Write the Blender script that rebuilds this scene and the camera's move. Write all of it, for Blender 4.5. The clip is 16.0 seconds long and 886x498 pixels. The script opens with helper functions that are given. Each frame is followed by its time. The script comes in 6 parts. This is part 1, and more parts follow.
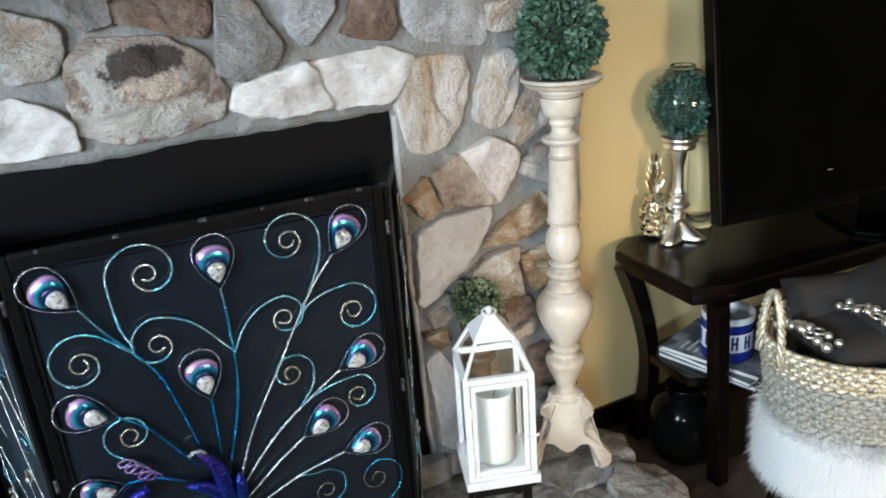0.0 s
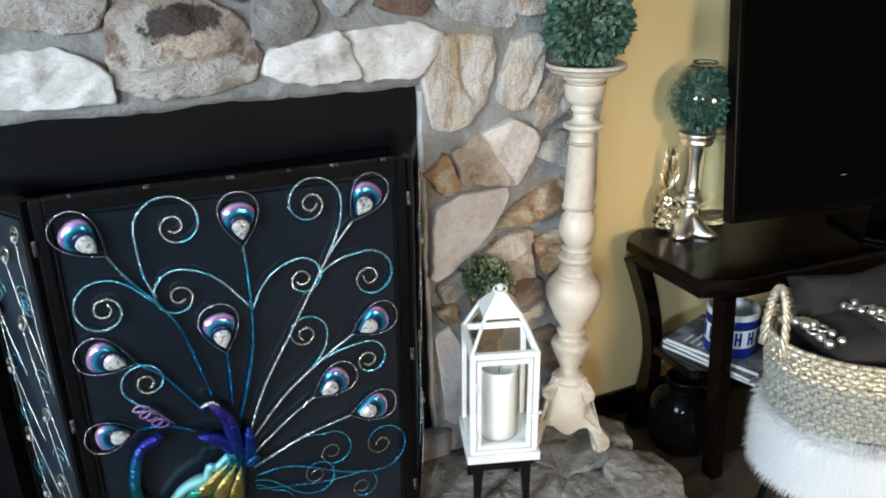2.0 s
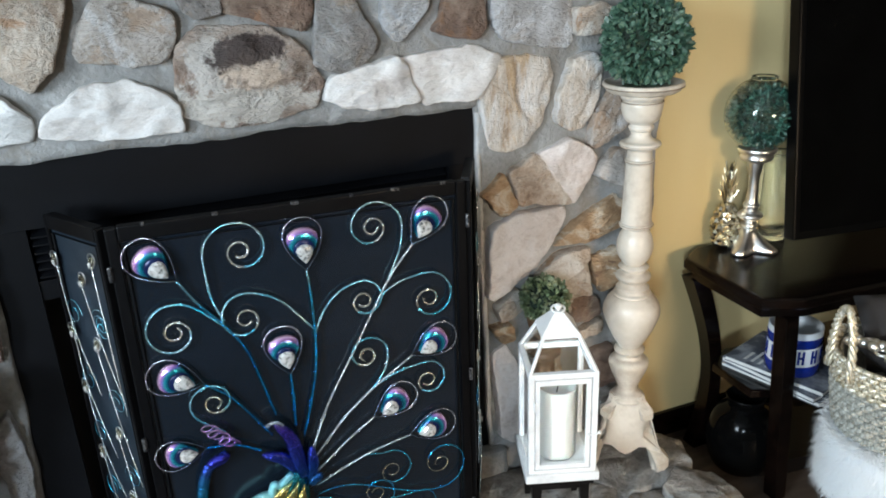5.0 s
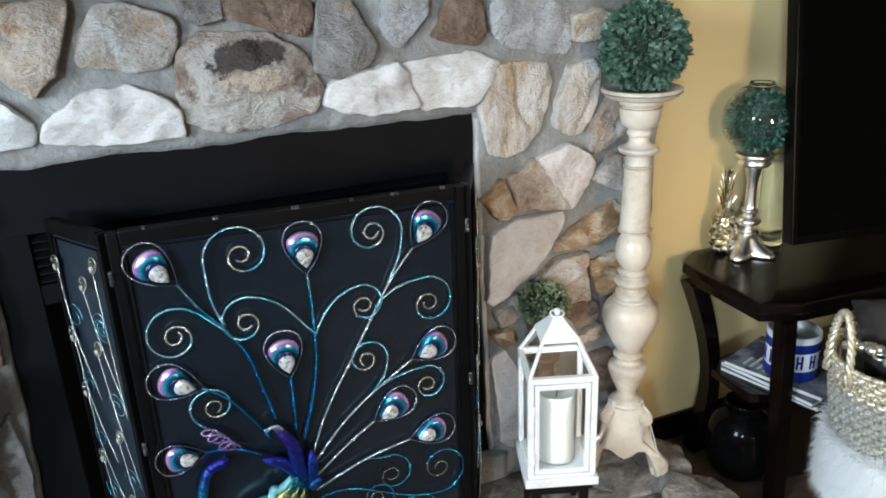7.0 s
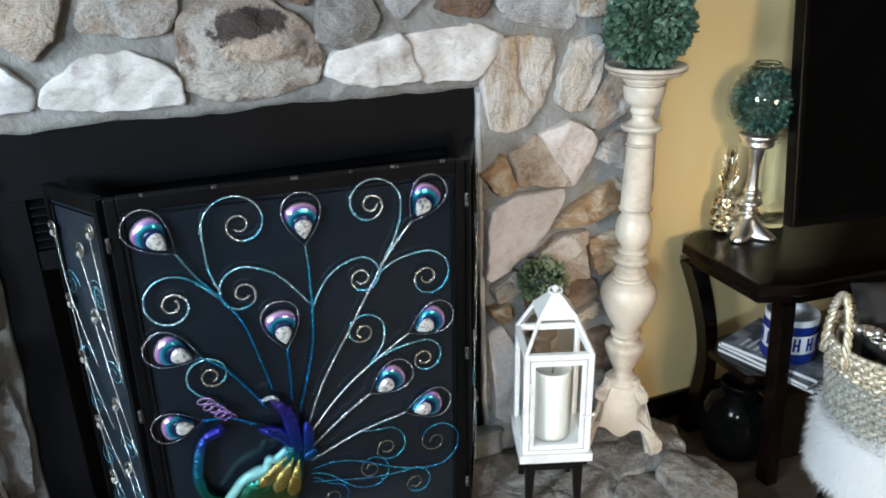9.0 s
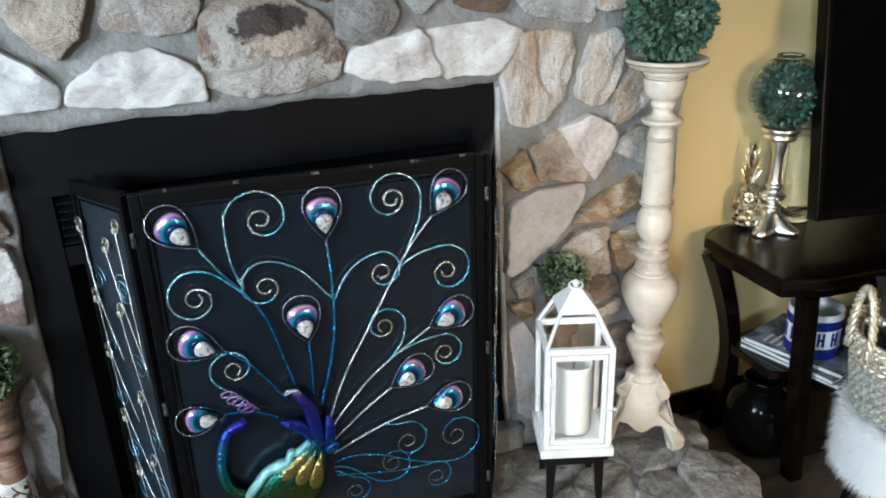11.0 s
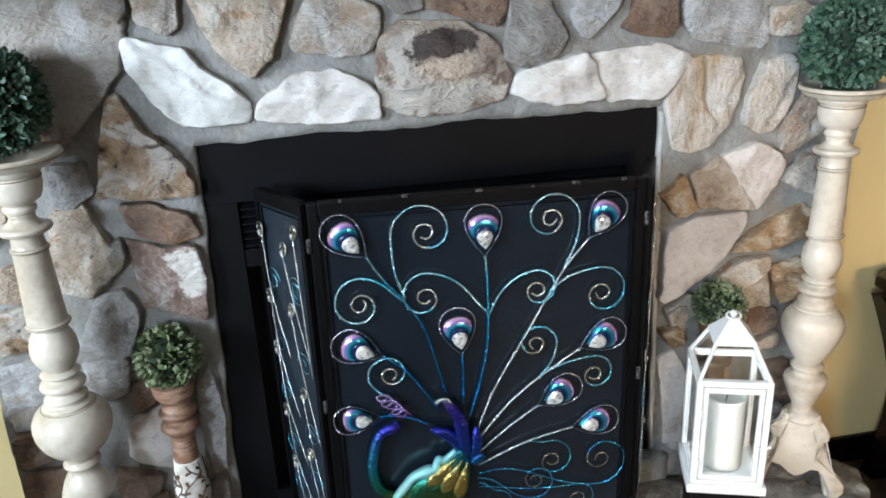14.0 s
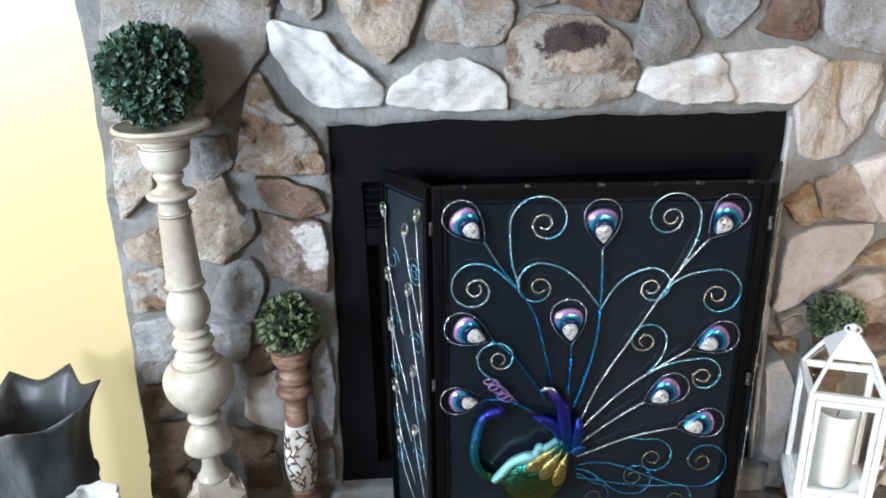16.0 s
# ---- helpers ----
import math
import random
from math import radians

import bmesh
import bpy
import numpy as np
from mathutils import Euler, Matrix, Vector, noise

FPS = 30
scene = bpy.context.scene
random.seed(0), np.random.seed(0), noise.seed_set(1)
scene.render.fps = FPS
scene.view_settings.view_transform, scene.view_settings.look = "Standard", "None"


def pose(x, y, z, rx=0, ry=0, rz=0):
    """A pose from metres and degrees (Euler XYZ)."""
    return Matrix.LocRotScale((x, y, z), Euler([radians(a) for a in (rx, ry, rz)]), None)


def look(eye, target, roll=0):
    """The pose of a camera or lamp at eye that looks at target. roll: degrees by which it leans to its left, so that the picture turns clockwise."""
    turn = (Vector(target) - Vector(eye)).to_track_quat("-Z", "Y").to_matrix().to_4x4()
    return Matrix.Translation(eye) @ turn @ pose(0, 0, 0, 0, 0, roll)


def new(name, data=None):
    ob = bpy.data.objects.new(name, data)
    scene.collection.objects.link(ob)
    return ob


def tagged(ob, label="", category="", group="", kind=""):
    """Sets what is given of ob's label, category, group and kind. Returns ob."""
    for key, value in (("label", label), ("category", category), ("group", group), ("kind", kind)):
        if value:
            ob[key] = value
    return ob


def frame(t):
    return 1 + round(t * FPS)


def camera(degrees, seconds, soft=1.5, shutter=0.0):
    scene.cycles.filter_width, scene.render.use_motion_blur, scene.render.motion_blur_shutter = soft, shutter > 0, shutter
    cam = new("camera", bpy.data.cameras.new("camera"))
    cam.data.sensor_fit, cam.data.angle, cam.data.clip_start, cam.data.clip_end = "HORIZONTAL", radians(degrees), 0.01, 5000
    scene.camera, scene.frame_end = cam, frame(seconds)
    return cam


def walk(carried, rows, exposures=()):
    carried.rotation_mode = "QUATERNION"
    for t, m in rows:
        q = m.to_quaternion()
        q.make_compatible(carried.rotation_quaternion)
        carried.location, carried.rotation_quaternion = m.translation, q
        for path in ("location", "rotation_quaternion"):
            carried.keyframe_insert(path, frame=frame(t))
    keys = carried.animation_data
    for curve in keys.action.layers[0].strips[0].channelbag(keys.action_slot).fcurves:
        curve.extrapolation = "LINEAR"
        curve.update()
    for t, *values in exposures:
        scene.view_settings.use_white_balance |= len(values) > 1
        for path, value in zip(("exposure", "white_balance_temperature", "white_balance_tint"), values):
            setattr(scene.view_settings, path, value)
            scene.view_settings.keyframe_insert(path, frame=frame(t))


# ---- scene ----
cam = camera(58.9, 16.0, soft=1.8)
PATH = [
    (0, (-0.164, -1.563, 1.437), (0.652, 0.109, 0.703), -4.4),
    (0.5, (-0.169, -1.58, 1.433), (0.611, 0.093, 0.662), -2.6),
    (1, (-0.203, -1.596, 1.417), (0.65, 0.051, 0.667), -0.7),
    (1.5, (-0.21, -1.597, 1.409), (0.64, 0.054, 0.667), -0.6),
    (2, (-0.207, -1.595, 1.415), (0.593, 0.077, 0.665), -0.8),
    (2.5, (-0.218, -1.586, 1.411), (0.592, 0.082, 0.661), -0.5),
    (3, (-0.218, -1.584, 1.421), (0.573, 0.09, 0.666), -0.7),
    (3.5, (-0.21, -1.588, 1.424), (0.557, 0.092, 0.656), -2.1),
    (4, (-0.229, -1.586, 1.434), (0.492, 0.127, 0.695), -2.6),
    (6.5, (-0.23, -1.589, 1.453), (0.458, 0.144, 0.728), -2.4),
    (7, (-0.234, -1.593, 1.446), (0.467, 0.139, 0.732), -2.4),
    (7.5, (-0.236, -1.588, 1.451), (0.444, 0.152, 0.736), -1.6),
    (8, (-0.23, -1.59, 1.446), (0.464, 0.143, 0.73), -1.6),
    (8.5, (-0.219, -1.594, 1.44), (0.491, 0.116, 0.683), -1.9),
    (9, (-0.23, -1.593, 1.435), (0.46, 0.122, 0.671), -1.3),
    (9.5, (-0.231, -1.594, 1.435), (0.44, 0.13, 0.675), -1.4),
    (12, (-0.233, -1.605, 1.425), (0.381, 0.137, 0.659), -2.4),
    (12.5, (-0.247, -1.606, 1.434), (0.332, 0.155, 0.683), -2.2),
    (13, (-0.256, -1.608, 1.435), (0.277, 0.173, 0.695), -2.6),
    (13.5, (-0.272, -1.613, 1.431), (0.163, 0.201, 0.709), -3.1),
    (14, (-0.287, -1.619, 1.439), (0.036, 0.224, 0.734), -2.8),
    (14.5, (-0.308, -1.627, 1.453), (-0.073, 0.24, 0.777), -2.0),
    (15, (-0.321, -1.634, 1.457), (-0.193, 0.245, 0.783), -2.2),
    (15.5, (-0.332, -1.637, 1.454), (-0.261, 0.235, 0.753), -2.4),
    (16, (-0.357, -1.647, 1.445), (-0.249, 0.217, 0.728), -1.2),
]
walk(cam, [(t, look(eye, target, roll)) for t, eye, target, roll in PATH], [(0, -0.13, 6200, 9), (8, -0.16, 6150, 9), (12, -0.13, 6200, 10), (14, -0.06, 6250, 11), (16, -0.01, 6250, 14)])

# ---- world and light ----
world = bpy.data.worlds.new("sky")
scene.world = world
world.use_nodes = True
sky = world.node_tree.nodes.new("ShaderNodeTexSky")
sky.sky_type, sky.sun_disc = "NISHITA", False
sky.sun_elevation, sky.sun_rotation = radians(35), radians(200)
world.node_tree.links.new(sky.outputs[0], world.node_tree.nodes["Background"].inputs[0])
world.node_tree.nodes["Background"].inputs[1].default_value = 0.08


def window_light(name, at, aim, wide, high, watts, colour):
    data = bpy.data.lights.new(name, "AREA")
    data.shape, data.size, data.size_y, data.energy, data.color = "RECTANGLE", wide, high, watts, colour
    ob = new(name, data)
    ob.matrix_world = look(at, aim)
    return ob


window_light("daylight_rear", (-2.97, -4.95, 1.82), (-0.2, 0.0, 1.1), 0.62, 0.9, 225, (0.76, 0.90, 1.0))
window_light("daylight_warm", (0.92, -4.13, 1.22), (1.10, 0.0, 0.40), 0.86, 0.86, 6.5, (1.0, 0.74, 0.48)).data.spread = radians(46)
window_light("daylight_left", (-3.24, -2.30, 1.88), (0.2, 0.0, 0.9), 0.86, 1.0, 190, (0.80, 0.92, 1.0))

# ---- materials ----


def mat(name, colours, scale=8.0, rough=0.6, metal=0.0, bump=0.2, grain=60.0, stretch=(1, 1, 1), vary=True, spread=0.0, coat=0.0, detail=6.0, size=0.006, spec=0.5, rugged=0.5, patch=None, split=0.0):
    """Colours laid over noise at two scales, with relief from the same noises."""
    m = bpy.data.materials.new(name)
    m.use_nodes = True
    nt = m.node_tree
    b = nt.nodes["Principled BSDF"]
    n, l = nt.nodes.new, nt.links.new
    co = n("ShaderNodeTexCoord")
    mp = n("ShaderNodeMapping")
    mp.inputs["Scale"].default_value = stretch
    if vary:
        info = n("ShaderNodeObjectInfo")
        mul = n("ShaderNodeVectorMath")
        mul.operation = "MULTIPLY_ADD"
        comb = n("ShaderNodeCombineXYZ")
        for k in range(3):
            l(info.outputs["Random"], comb.inputs[k])
        l(comb.outputs[0], mul.inputs[0])
        mul.inputs[1].default_value = (13.0, 7.0, 19.0)
        l(co.outputs["Object"], mul.inputs[2])
        l(mul.outputs[0], mp.inputs["Vector"])
    else:
        l(co.outputs["Object"], mp.inputs["Vector"])
    big, small = n("ShaderNodeTexNoise"), n("ShaderNodeTexNoise")
    big.inputs["Scale"].default_value, big.inputs["Detail"].default_value = scale, detail
    big.inputs["Distortion"].default_value = 0.6
    big.inputs["Roughness"].default_value, small.inputs["Roughness"].default_value = rugged, rugged
    small.inputs["Scale"].default_value, small.inputs["Detail"].default_value = grain, 4.0
    l(mp.outputs[0], big.inputs["Vector"])
    l(mp.outputs[0], small.inputs["Vector"])
    mix = n("ShaderNodeMath")
    mix.operation = "MULTIPLY_ADD"
    l(small.outputs["Fac"], mix.inputs[0])
    mix.inputs[1].default_value = 0.35
    l(big.outputs["Fac"], mix.inputs[2])
    off = n("ShaderNodeMath")
    off.operation = "ADD"
    l(mix.outputs[0], off.inputs[0])
    off.inputs[1].default_value = -0.175
    ramp = n("ShaderNodeValToRGB")
    els = ramp.color_ramp.elements
    for k, c in enumerate(colours):
        p = 0.5 if len(colours) == 1 else 0.3 + 0.4 * k / (len(colours) - 1)
        e = els[k] if k < 2 else els.new(p)
        e.position, e.color = p, (*c, 1)
    l(off.outputs[0], ramp.inputs[0])
    colour = ramp.outputs[0]
    for tint, pscale, level, weight in patch or ():
        tex, edge, blend = n("ShaderNodeTexNoise"), n("ShaderNodeMapRange"), n("ShaderNodeMix")
        tex.inputs["Scale"].default_value, tex.inputs["Detail"].default_value, tex.inputs["Roughness"].default_value = pscale, 9.0, 0.66
        tex.inputs["Distortion"].default_value = 0.8
        l(mp.outputs[0], tex.inputs["Vector"])
        edge.inputs["From Min"].default_value, edge.inputs["From Max"].default_value, edge.inputs["To Max"].default_value = level - 0.025, level + 0.035, weight
        l(tex.outputs["Fac"], edge.inputs["Value"])
        blend.data_type = "RGBA"
        l(edge.outputs[0], blend.inputs["Factor"])
        l(colour, blend.inputs["A"])
        blend.inputs["B"].default_value = (*tint, 1)
        colour = blend.outputs["Result"]
    if spread:
        info2 = n("ShaderNodeObjectInfo")
        hsv = n("ShaderNodeHueSaturation")
        rng = n("ShaderNodeMapRange")
        rng.inputs["To Min"].default_value, rng.inputs["To Max"].default_value = 1 - spread, 1 + spread
        l(info2.outputs["Random"], rng.inputs["Value"])
        l(rng.outputs[0], hsv.inputs["Value"])
        l(colour, hsv.inputs["Color"])
        colour = hsv.outputs[0]
    l(colour, b.inputs["Base Color"])
    b.inputs["Roughness"].default_value, b.inputs["Metallic"].default_value = rough, metal
    b.inputs["Coat Weight"].default_value, b.inputs["Specular IOR Level"].default_value = coat, spec
    height = off.outputs[0]
    if split:
        # layered fracture: creases along the bedding, turned differently on each piece
        bed, seam, fold, tilt = n("ShaderNodeMapping"), n("ShaderNodeTexNoise"), n("ShaderNodeMath"), n("ShaderNodeMath")
        turn = n("ShaderNodeCombineXYZ")
        which = n("ShaderNodeObjectInfo")
        tilt.operation = "MULTIPLY_ADD"
        l(which.outputs["Random"], tilt.inputs[0])
        tilt.inputs[1].default_value, tilt.inputs[2].default_value = 3.0, -1.0
        l(tilt.outputs[0], turn.inputs[1])
        l(turn.outputs[0], bed.inputs["Rotation"])
        bed.inputs["Scale"].default_value = (9.0, 12.0, 20.0)
        l(co.outputs["Object"], bed.inputs["Vector"])
        l(bed.outputs[0], seam.inputs["Vector"])
        seam.inputs["Scale"].default_value, seam.inputs["Detail"].default_value, seam.inputs["Roughness"].default_value = 1.0, 7.0, 0.6
        seam.inputs["Distortion"].default_value = 0.5
        fold.operation = "PINGPONG"
        l(seam.outputs["Fac"], fold.inputs[0])
        fold.inputs[1].default_value = 0.075
        more = n("ShaderNodeMath")
        more.operation = "MULTIPLY_ADD"
        l(fold.outputs[0], more.inputs[0])
        more.inputs[1].default_value = split
        l(height, more.inputs[2])
        height = more.outputs[0]
        # shade of the same creases, painted into the base colour
        crease_shade, crack = n("ShaderNodeMapRange"), n("ShaderNodeMix")
        l(fold.outputs[0], crease_shade.inputs["Value"])
        crease_shade.inputs["From Max"].default_value, crease_shade.inputs["To Min"].default_value, crease_shade.inputs["To Max"].default_value = 0.012, 0.22, 0.0
        crack.data_type = "RGBA"
        l(crease_shade.outputs[0], crack.inputs["Factor"])
        l(colour, crack.inputs["A"])
        crack.inputs["B"].default_value = (0.10, 0.085, 0.07, 1)
        l(crack.outputs["Result"], b.inputs["Base Color"])
    if bump:
        bp = n("ShaderNodeBump")
        bp.inputs["Strength"].default_value, bp.inputs["Distance"].default_value = bump, size
        l(height, bp.inputs["Height"])
        l(bp.outputs[0], b.inputs["Normal"])
    return m


STONE = {
    "grey": mat("grey_stone", [(0.093, 0.082, 0.074), (0.242, 0.218, 0.201), (0.316, 0.301, 0.286), (0.419, 0.407, 0.403)], 7, 0.85, 0, 0.9, 70, spread=0.15, detail=12.0, size=0.022, rugged=0.73, split=2.0, patch=[((0.316, 0.242, 0.180), 6.0, 0.54, 0.7), ((0.428, 0.427, 0.435), 14.0, 0.60, 0.7)]),
    "white": mat("white_quartzite", [(0.546, 0.528, 0.501), (0.646, 0.637, 0.619), (0.701, 0.692, 0.673), (0.755, 0.746, 0.737)], 9, 0.75, 0, 0.5, 60, (1, 1, 2.5), spread=0.04, detail=12.0, size=0.013, rugged=0.66, split=1.2, patch=[((0.501, 0.455, 0.400), 9.0, 0.65, 0.4), ((0.764, 0.755, 0.746), 6.0, 0.55, 0.4)]),
    "blush": mat("blush_white_stone", [(0.46, 0.42, 0.39), (0.59, 0.55, 0.52), (0.66, 0.63, 0.60), (0.73, 0.71, 0.69)], 8, 0.75, 0, 0.55, 60, (1, 1, 2.0), spread=0.04, detail=12.0, size=0.013, rugged=0.68, split=1.2, patch=[((0.48, 0.42, 0.36), 7.0, 0.60, 0.5), ((0.76, 0.74, 0.72), 9.0, 0.57, 0.6)]),
    "pale": mat("pale_stone", [(0.205, 0.184, 0.170), (0.409, 0.398, 0.392), (0.502, 0.495, 0.498), (0.595, 0.601, 0.615)], 8, 0.8, 0, 0.9, 70, spread=0.1, detail=12.0, size=0.022, rugged=0.73, split=2.0, patch=[((0.335, 0.281, 0.233), 8.0, 0.57, 0.7), ((0.614, 0.630, 0.657), 12.0, 0.58, 0.7)]),
    "tan": mat("tan_sandstone", [(0.210, 0.137, 0.096), (0.462, 0.356, 0.270), (0.579, 0.493, 0.407), (0.694, 0.636, 0.575)], 8, 0.85, 0, 0.9, 60, spread=0.12, detail=12.0, size=0.022, rugged=0.73, split=2.0, patch=[((0.672, 0.625, 0.563), 7.0, 0.54, 0.75), ((0.379, 0.208, 0.107), 10.0, 0.60, 0.75), ((0.127, 0.088, 0.066), 22.0, 0.66, 0.8)]),
    "pinkish": mat("pink_stone", [(0.420, 0.350, 0.312), (0.567, 0.504, 0.467), (0.652, 0.602, 0.575), (0.694, 0.658, 0.635)], 5, 0.8, 0, 0.4, 70, spread=0.08, detail=12.0, size=0.022, rugged=0.73, split=2.0, patch=[((0.714, 0.679, 0.659), 6.0, 0.55, 0.6), ((0.442, 0.350, 0.299), 15.0, 0.66, 0.5)]),
    "brown": mat("brown_stone", [(0.093, 0.058, 0.042), (0.223, 0.145, 0.106), (0.335, 0.252, 0.191)], 8, 0.85, 0, 0.9, 60, spread=0.12, detail=12.0, size=0.022, rugged=0.73, split=2.0, patch=[((0.372, 0.291, 0.223), 7.0, 0.56, 0.7), ((0.279, 0.145, 0.074), 9.0, 0.60, 0.7)]),
    "rust": mat("rusty_stone", [(0.210, 0.110, 0.060), (0.442, 0.285, 0.156), (0.579, 0.460, 0.323)], 8, 0.85, 0, 0.9, 60, (1, 1, 2), spread=0.1, detail=12.0, size=0.022, rugged=0.73, split=2.0, patch=[((0.652, 0.570, 0.455), 8.0, 0.55, 0.75), ((0.168, 0.088, 0.054), 13.0, 0.62, 0.8)]),
    "rusty": mat("spotted_stone", [(0.047, 0.029, 0.021), (0.335, 0.213, 0.127), (0.428, 0.310, 0.212), (0.577, 0.514, 0.445)], 16, 0.85, 0, 0.8, 50, spread=0.08, detail=12.0, size=0.022, rugged=0.73, split=2.0, patch=[((0.595, 0.553, 0.509), 9.0, 0.49, 0.85), ((0.065, 0.039, 0.027), 15.0, 0.60, 0.9)]),
    "streak": mat("streaked_stone", [(0.315, 0.186, 0.096), (0.567, 0.483, 0.395), (0.672, 0.625, 0.575), (0.736, 0.712, 0.695)], 4, 0.8, 0, 0.8, 40, (2.4, 1, 0.7), spread=0.05, detail=12.0, size=0.022, rugged=0.73, split=2.0, patch=[((0.525, 0.350, 0.180), 3.6, 0.59, 0.7), ((0.714, 0.690, 0.671), 8.0, 0.57, 0.6)]),
    "quartz": mat("quartz_veined_stone", [(0.112, 0.068, 0.053), (0.279, 0.194, 0.159), (0.698, 0.679, 0.678)], 9, 0.7, 0, 0.8, 60, detail=12.0, size=0.022, rugged=0.73, split=2.0),
    "burnt": mat("iron_stained_stone", [(0.149, 0.097, 0.074), (0.335, 0.262, 0.212), (0.465, 0.417, 0.371)], 6, 0.85, 0, 0.9, 60, detail=12.0, size=0.022, rugged=0.73, split=2.0, patch=[((0.484, 0.427, 0.371), 8.0, 0.56, 0.7), ((0.205, 0.116, 0.074), 11.0, 0.61, 0.7)]),
    "greige": mat("greige_stone", [(0.25, 0.195, 0.15), (0.43, 0.38, 0.335), (0.51, 0.47, 0.435), (0.60, 0.575, 0.55)], 7, 0.85, 0, 0.9, 70, spread=0.08, detail=12.0, size=0.022, rugged=0.73, split=2.0, patch=[((0.36, 0.255, 0.175), 5.0, 0.56, 0.75), ((0.60, 0.59, 0.585), 11.0, 0.59, 0.7)]),
    "slab": mat("hearth_slab", [(0.10, 0.088, 0.078), (0.22, 0.20, 0.18), (0.33, 0.31, 0.285), (0.46, 0.445, 0.42)], 9, 0.75, 0, 1.0, 60, detail=12.0, size=0.020, rugged=0.74, split=0.8, patch=[((0.50, 0.49, 0.46), 7.0, 0.55, 0.7), ((0.15, 0.11, 0.075), 9.0, 0.60, 0.6)]),
}


def stain(m, spots):
    """Lays blotches of their own shape over a stone's colour: centre, half sizes, colour."""
    nt = m.node_tree
    b, n, l = nt.nodes["Principled BSDF"], nt.nodes.new, nt.links.new
    co, tex = n("ShaderNodeTexCoord"), n("ShaderNodeTexNoise")
    tex.inputs["Scale"].default_value, tex.inputs["Detail"].default_value, tex.inputs["Roughness"].default_value = 11.0, 12.0, 0.70
    l(co.outputs["Object"], tex.inputs["Vector"])
    colour = b.inputs["Base Color"].links[0].from_socket
    for (x, z), (w, h), c in spots:
        mp, ln, add, edge, mix = n("ShaderNodeMapping"), n("ShaderNodeVectorMath"), n("ShaderNodeMath"), n("ShaderNodeMapRange"), n("ShaderNodeMix")
        mp.inputs["Location"].default_value = (-x / w, 0, -z / h)
        mp.inputs["Scale"].default_value = (1 / w, 0, 1 / h)
        ln.operation, add.operation, mix.data_type = "LENGTH", "MULTIPLY_ADD", "RGBA"
        l(co.outputs["Object"], mp.inputs["Vector"])
        l(mp.outputs[0], ln.inputs[0])
        l(tex.outputs["Fac"], add.inputs[0])
        add.inputs[1].default_value = 4.2
        l(ln.outputs["Value"], add.inputs[2])
        edge.inputs["From Min"].default_value, edge.inputs["From Max"].default_value = 2.90, 3.14
        edge.inputs["To Min"].default_value, edge.inputs["To Max"].default_value = 0.92, 0.0
        l(add.outputs[0], edge.inputs["Value"])
        l(edge.outputs[0], mix.inputs["Factor"])
        l(colour, mix.inputs["A"])
        mix.inputs["B"].default_value = (*c, 1)
        colour = mix.outputs["Result"]
    l(colour, b.inputs["Base Color"])


stain(STONE["burnt"], [((-0.02, -0.052), (0.15, 0.040), (0.56, 0.52, 0.47)), ((-0.085, 0.03), (0.035, 0.060), (0.50, 0.46, 0.42)), ((0.010, 0.004), (0.060, 0.040), (0.60, 0.48, 0.38)), ((0.004, 0.046), (0.072, 0.034), (0.040, 0.026, 0.024))])
stain(STONE["quartz"], [((0.045, 0.015), (0.045, 0.060), (0.74, 0.70, 0.66))])
MORTAR = mat("grey_mortar", [(0.17, 0.165, 0.155), (0.26, 0.255, 0.245), (0.35, 0.345, 0.335)], 4, 0.95, 0, 0.9, 90, vary=False, detail=10.0, size=0.012, rugged=0.66, patch=[((0.21, 0.18, 0.145), 4.5, 0.54, 0.5), ((0.42, 0.42, 0.415), 9.0, 0.60, 0.5)])
YELLOW = mat("yellow_wall_paint", [(0.745, 0.590, 0.295), (0.785, 0.625, 0.32)], 2, 0.40, 0, 0.08, 260, vary=False, size=0.002, spec=0.8)
TAUPE = mat("tan_wall_paint", [(0.30, 0.22, 0.14), (0.34, 0.255, 0.165)], 2, 0.7, 0, 0.08, 260, vary=False, size=0.002)
CEIL = mat("white_ceiling_paint", [(0.50, 0.49, 0.48), (0.55, 0.54, 0.53)], 3, 0.8, 0, 0.1, 200, vary=False)
CARPET = mat("dark_wood_floor", [(0.030, 0.022, 0.017), (0.060, 0.045, 0.035), (0.085, 0.066, 0.052)], 4, 0.5, 0, 0.2, 60, (1, 9, 1), vary=False)
DARKWOOD = mat("dark_mahogany", [(0.0015, 0.0009, 0.0008), (0.0035, 0.0018, 0.0014), (0.008, 0.0038, 0.0026)], 6, 0.2, 0, 0.02, 60, (1, 8, 8), coat=0.06, spec=0.25)
BROWNWOOD = mat("brown_oak", [(0.10, 0.05, 0.025), (0.20, 0.11, 0.055)], 5, 0.5, 0, 0.2, 60, (1, 9, 9))
BLACKMETAL = mat("black_painted_metal", [(0.0015, 0.0015, 0.002), (0.004, 0.004, 0.0045)], 12, 0.42, 0, 0.08, 90, spec=0.12)
FIREBLACK = mat("sooty_black_steel", [(0.0016, 0.0018, 0.0026), (0.0042, 0.0046, 0.0060)], 5, 0.5, 0, 0.06, 200, spec=0.14)
SOOT = mat("firebox_soot", [(0.002, 0.002, 0.002), (0.006, 0.006, 0.006)], 9, 0.9, 0, 0.3, 60)
WORNSTEEL = mat("worn_black_steel", [(0.01, 0.01, 0.012), (0.09, 0.09, 0.095), (0.30, 0.30, 0.30)], 160, 0.35, 0.8, 0.3, 300)
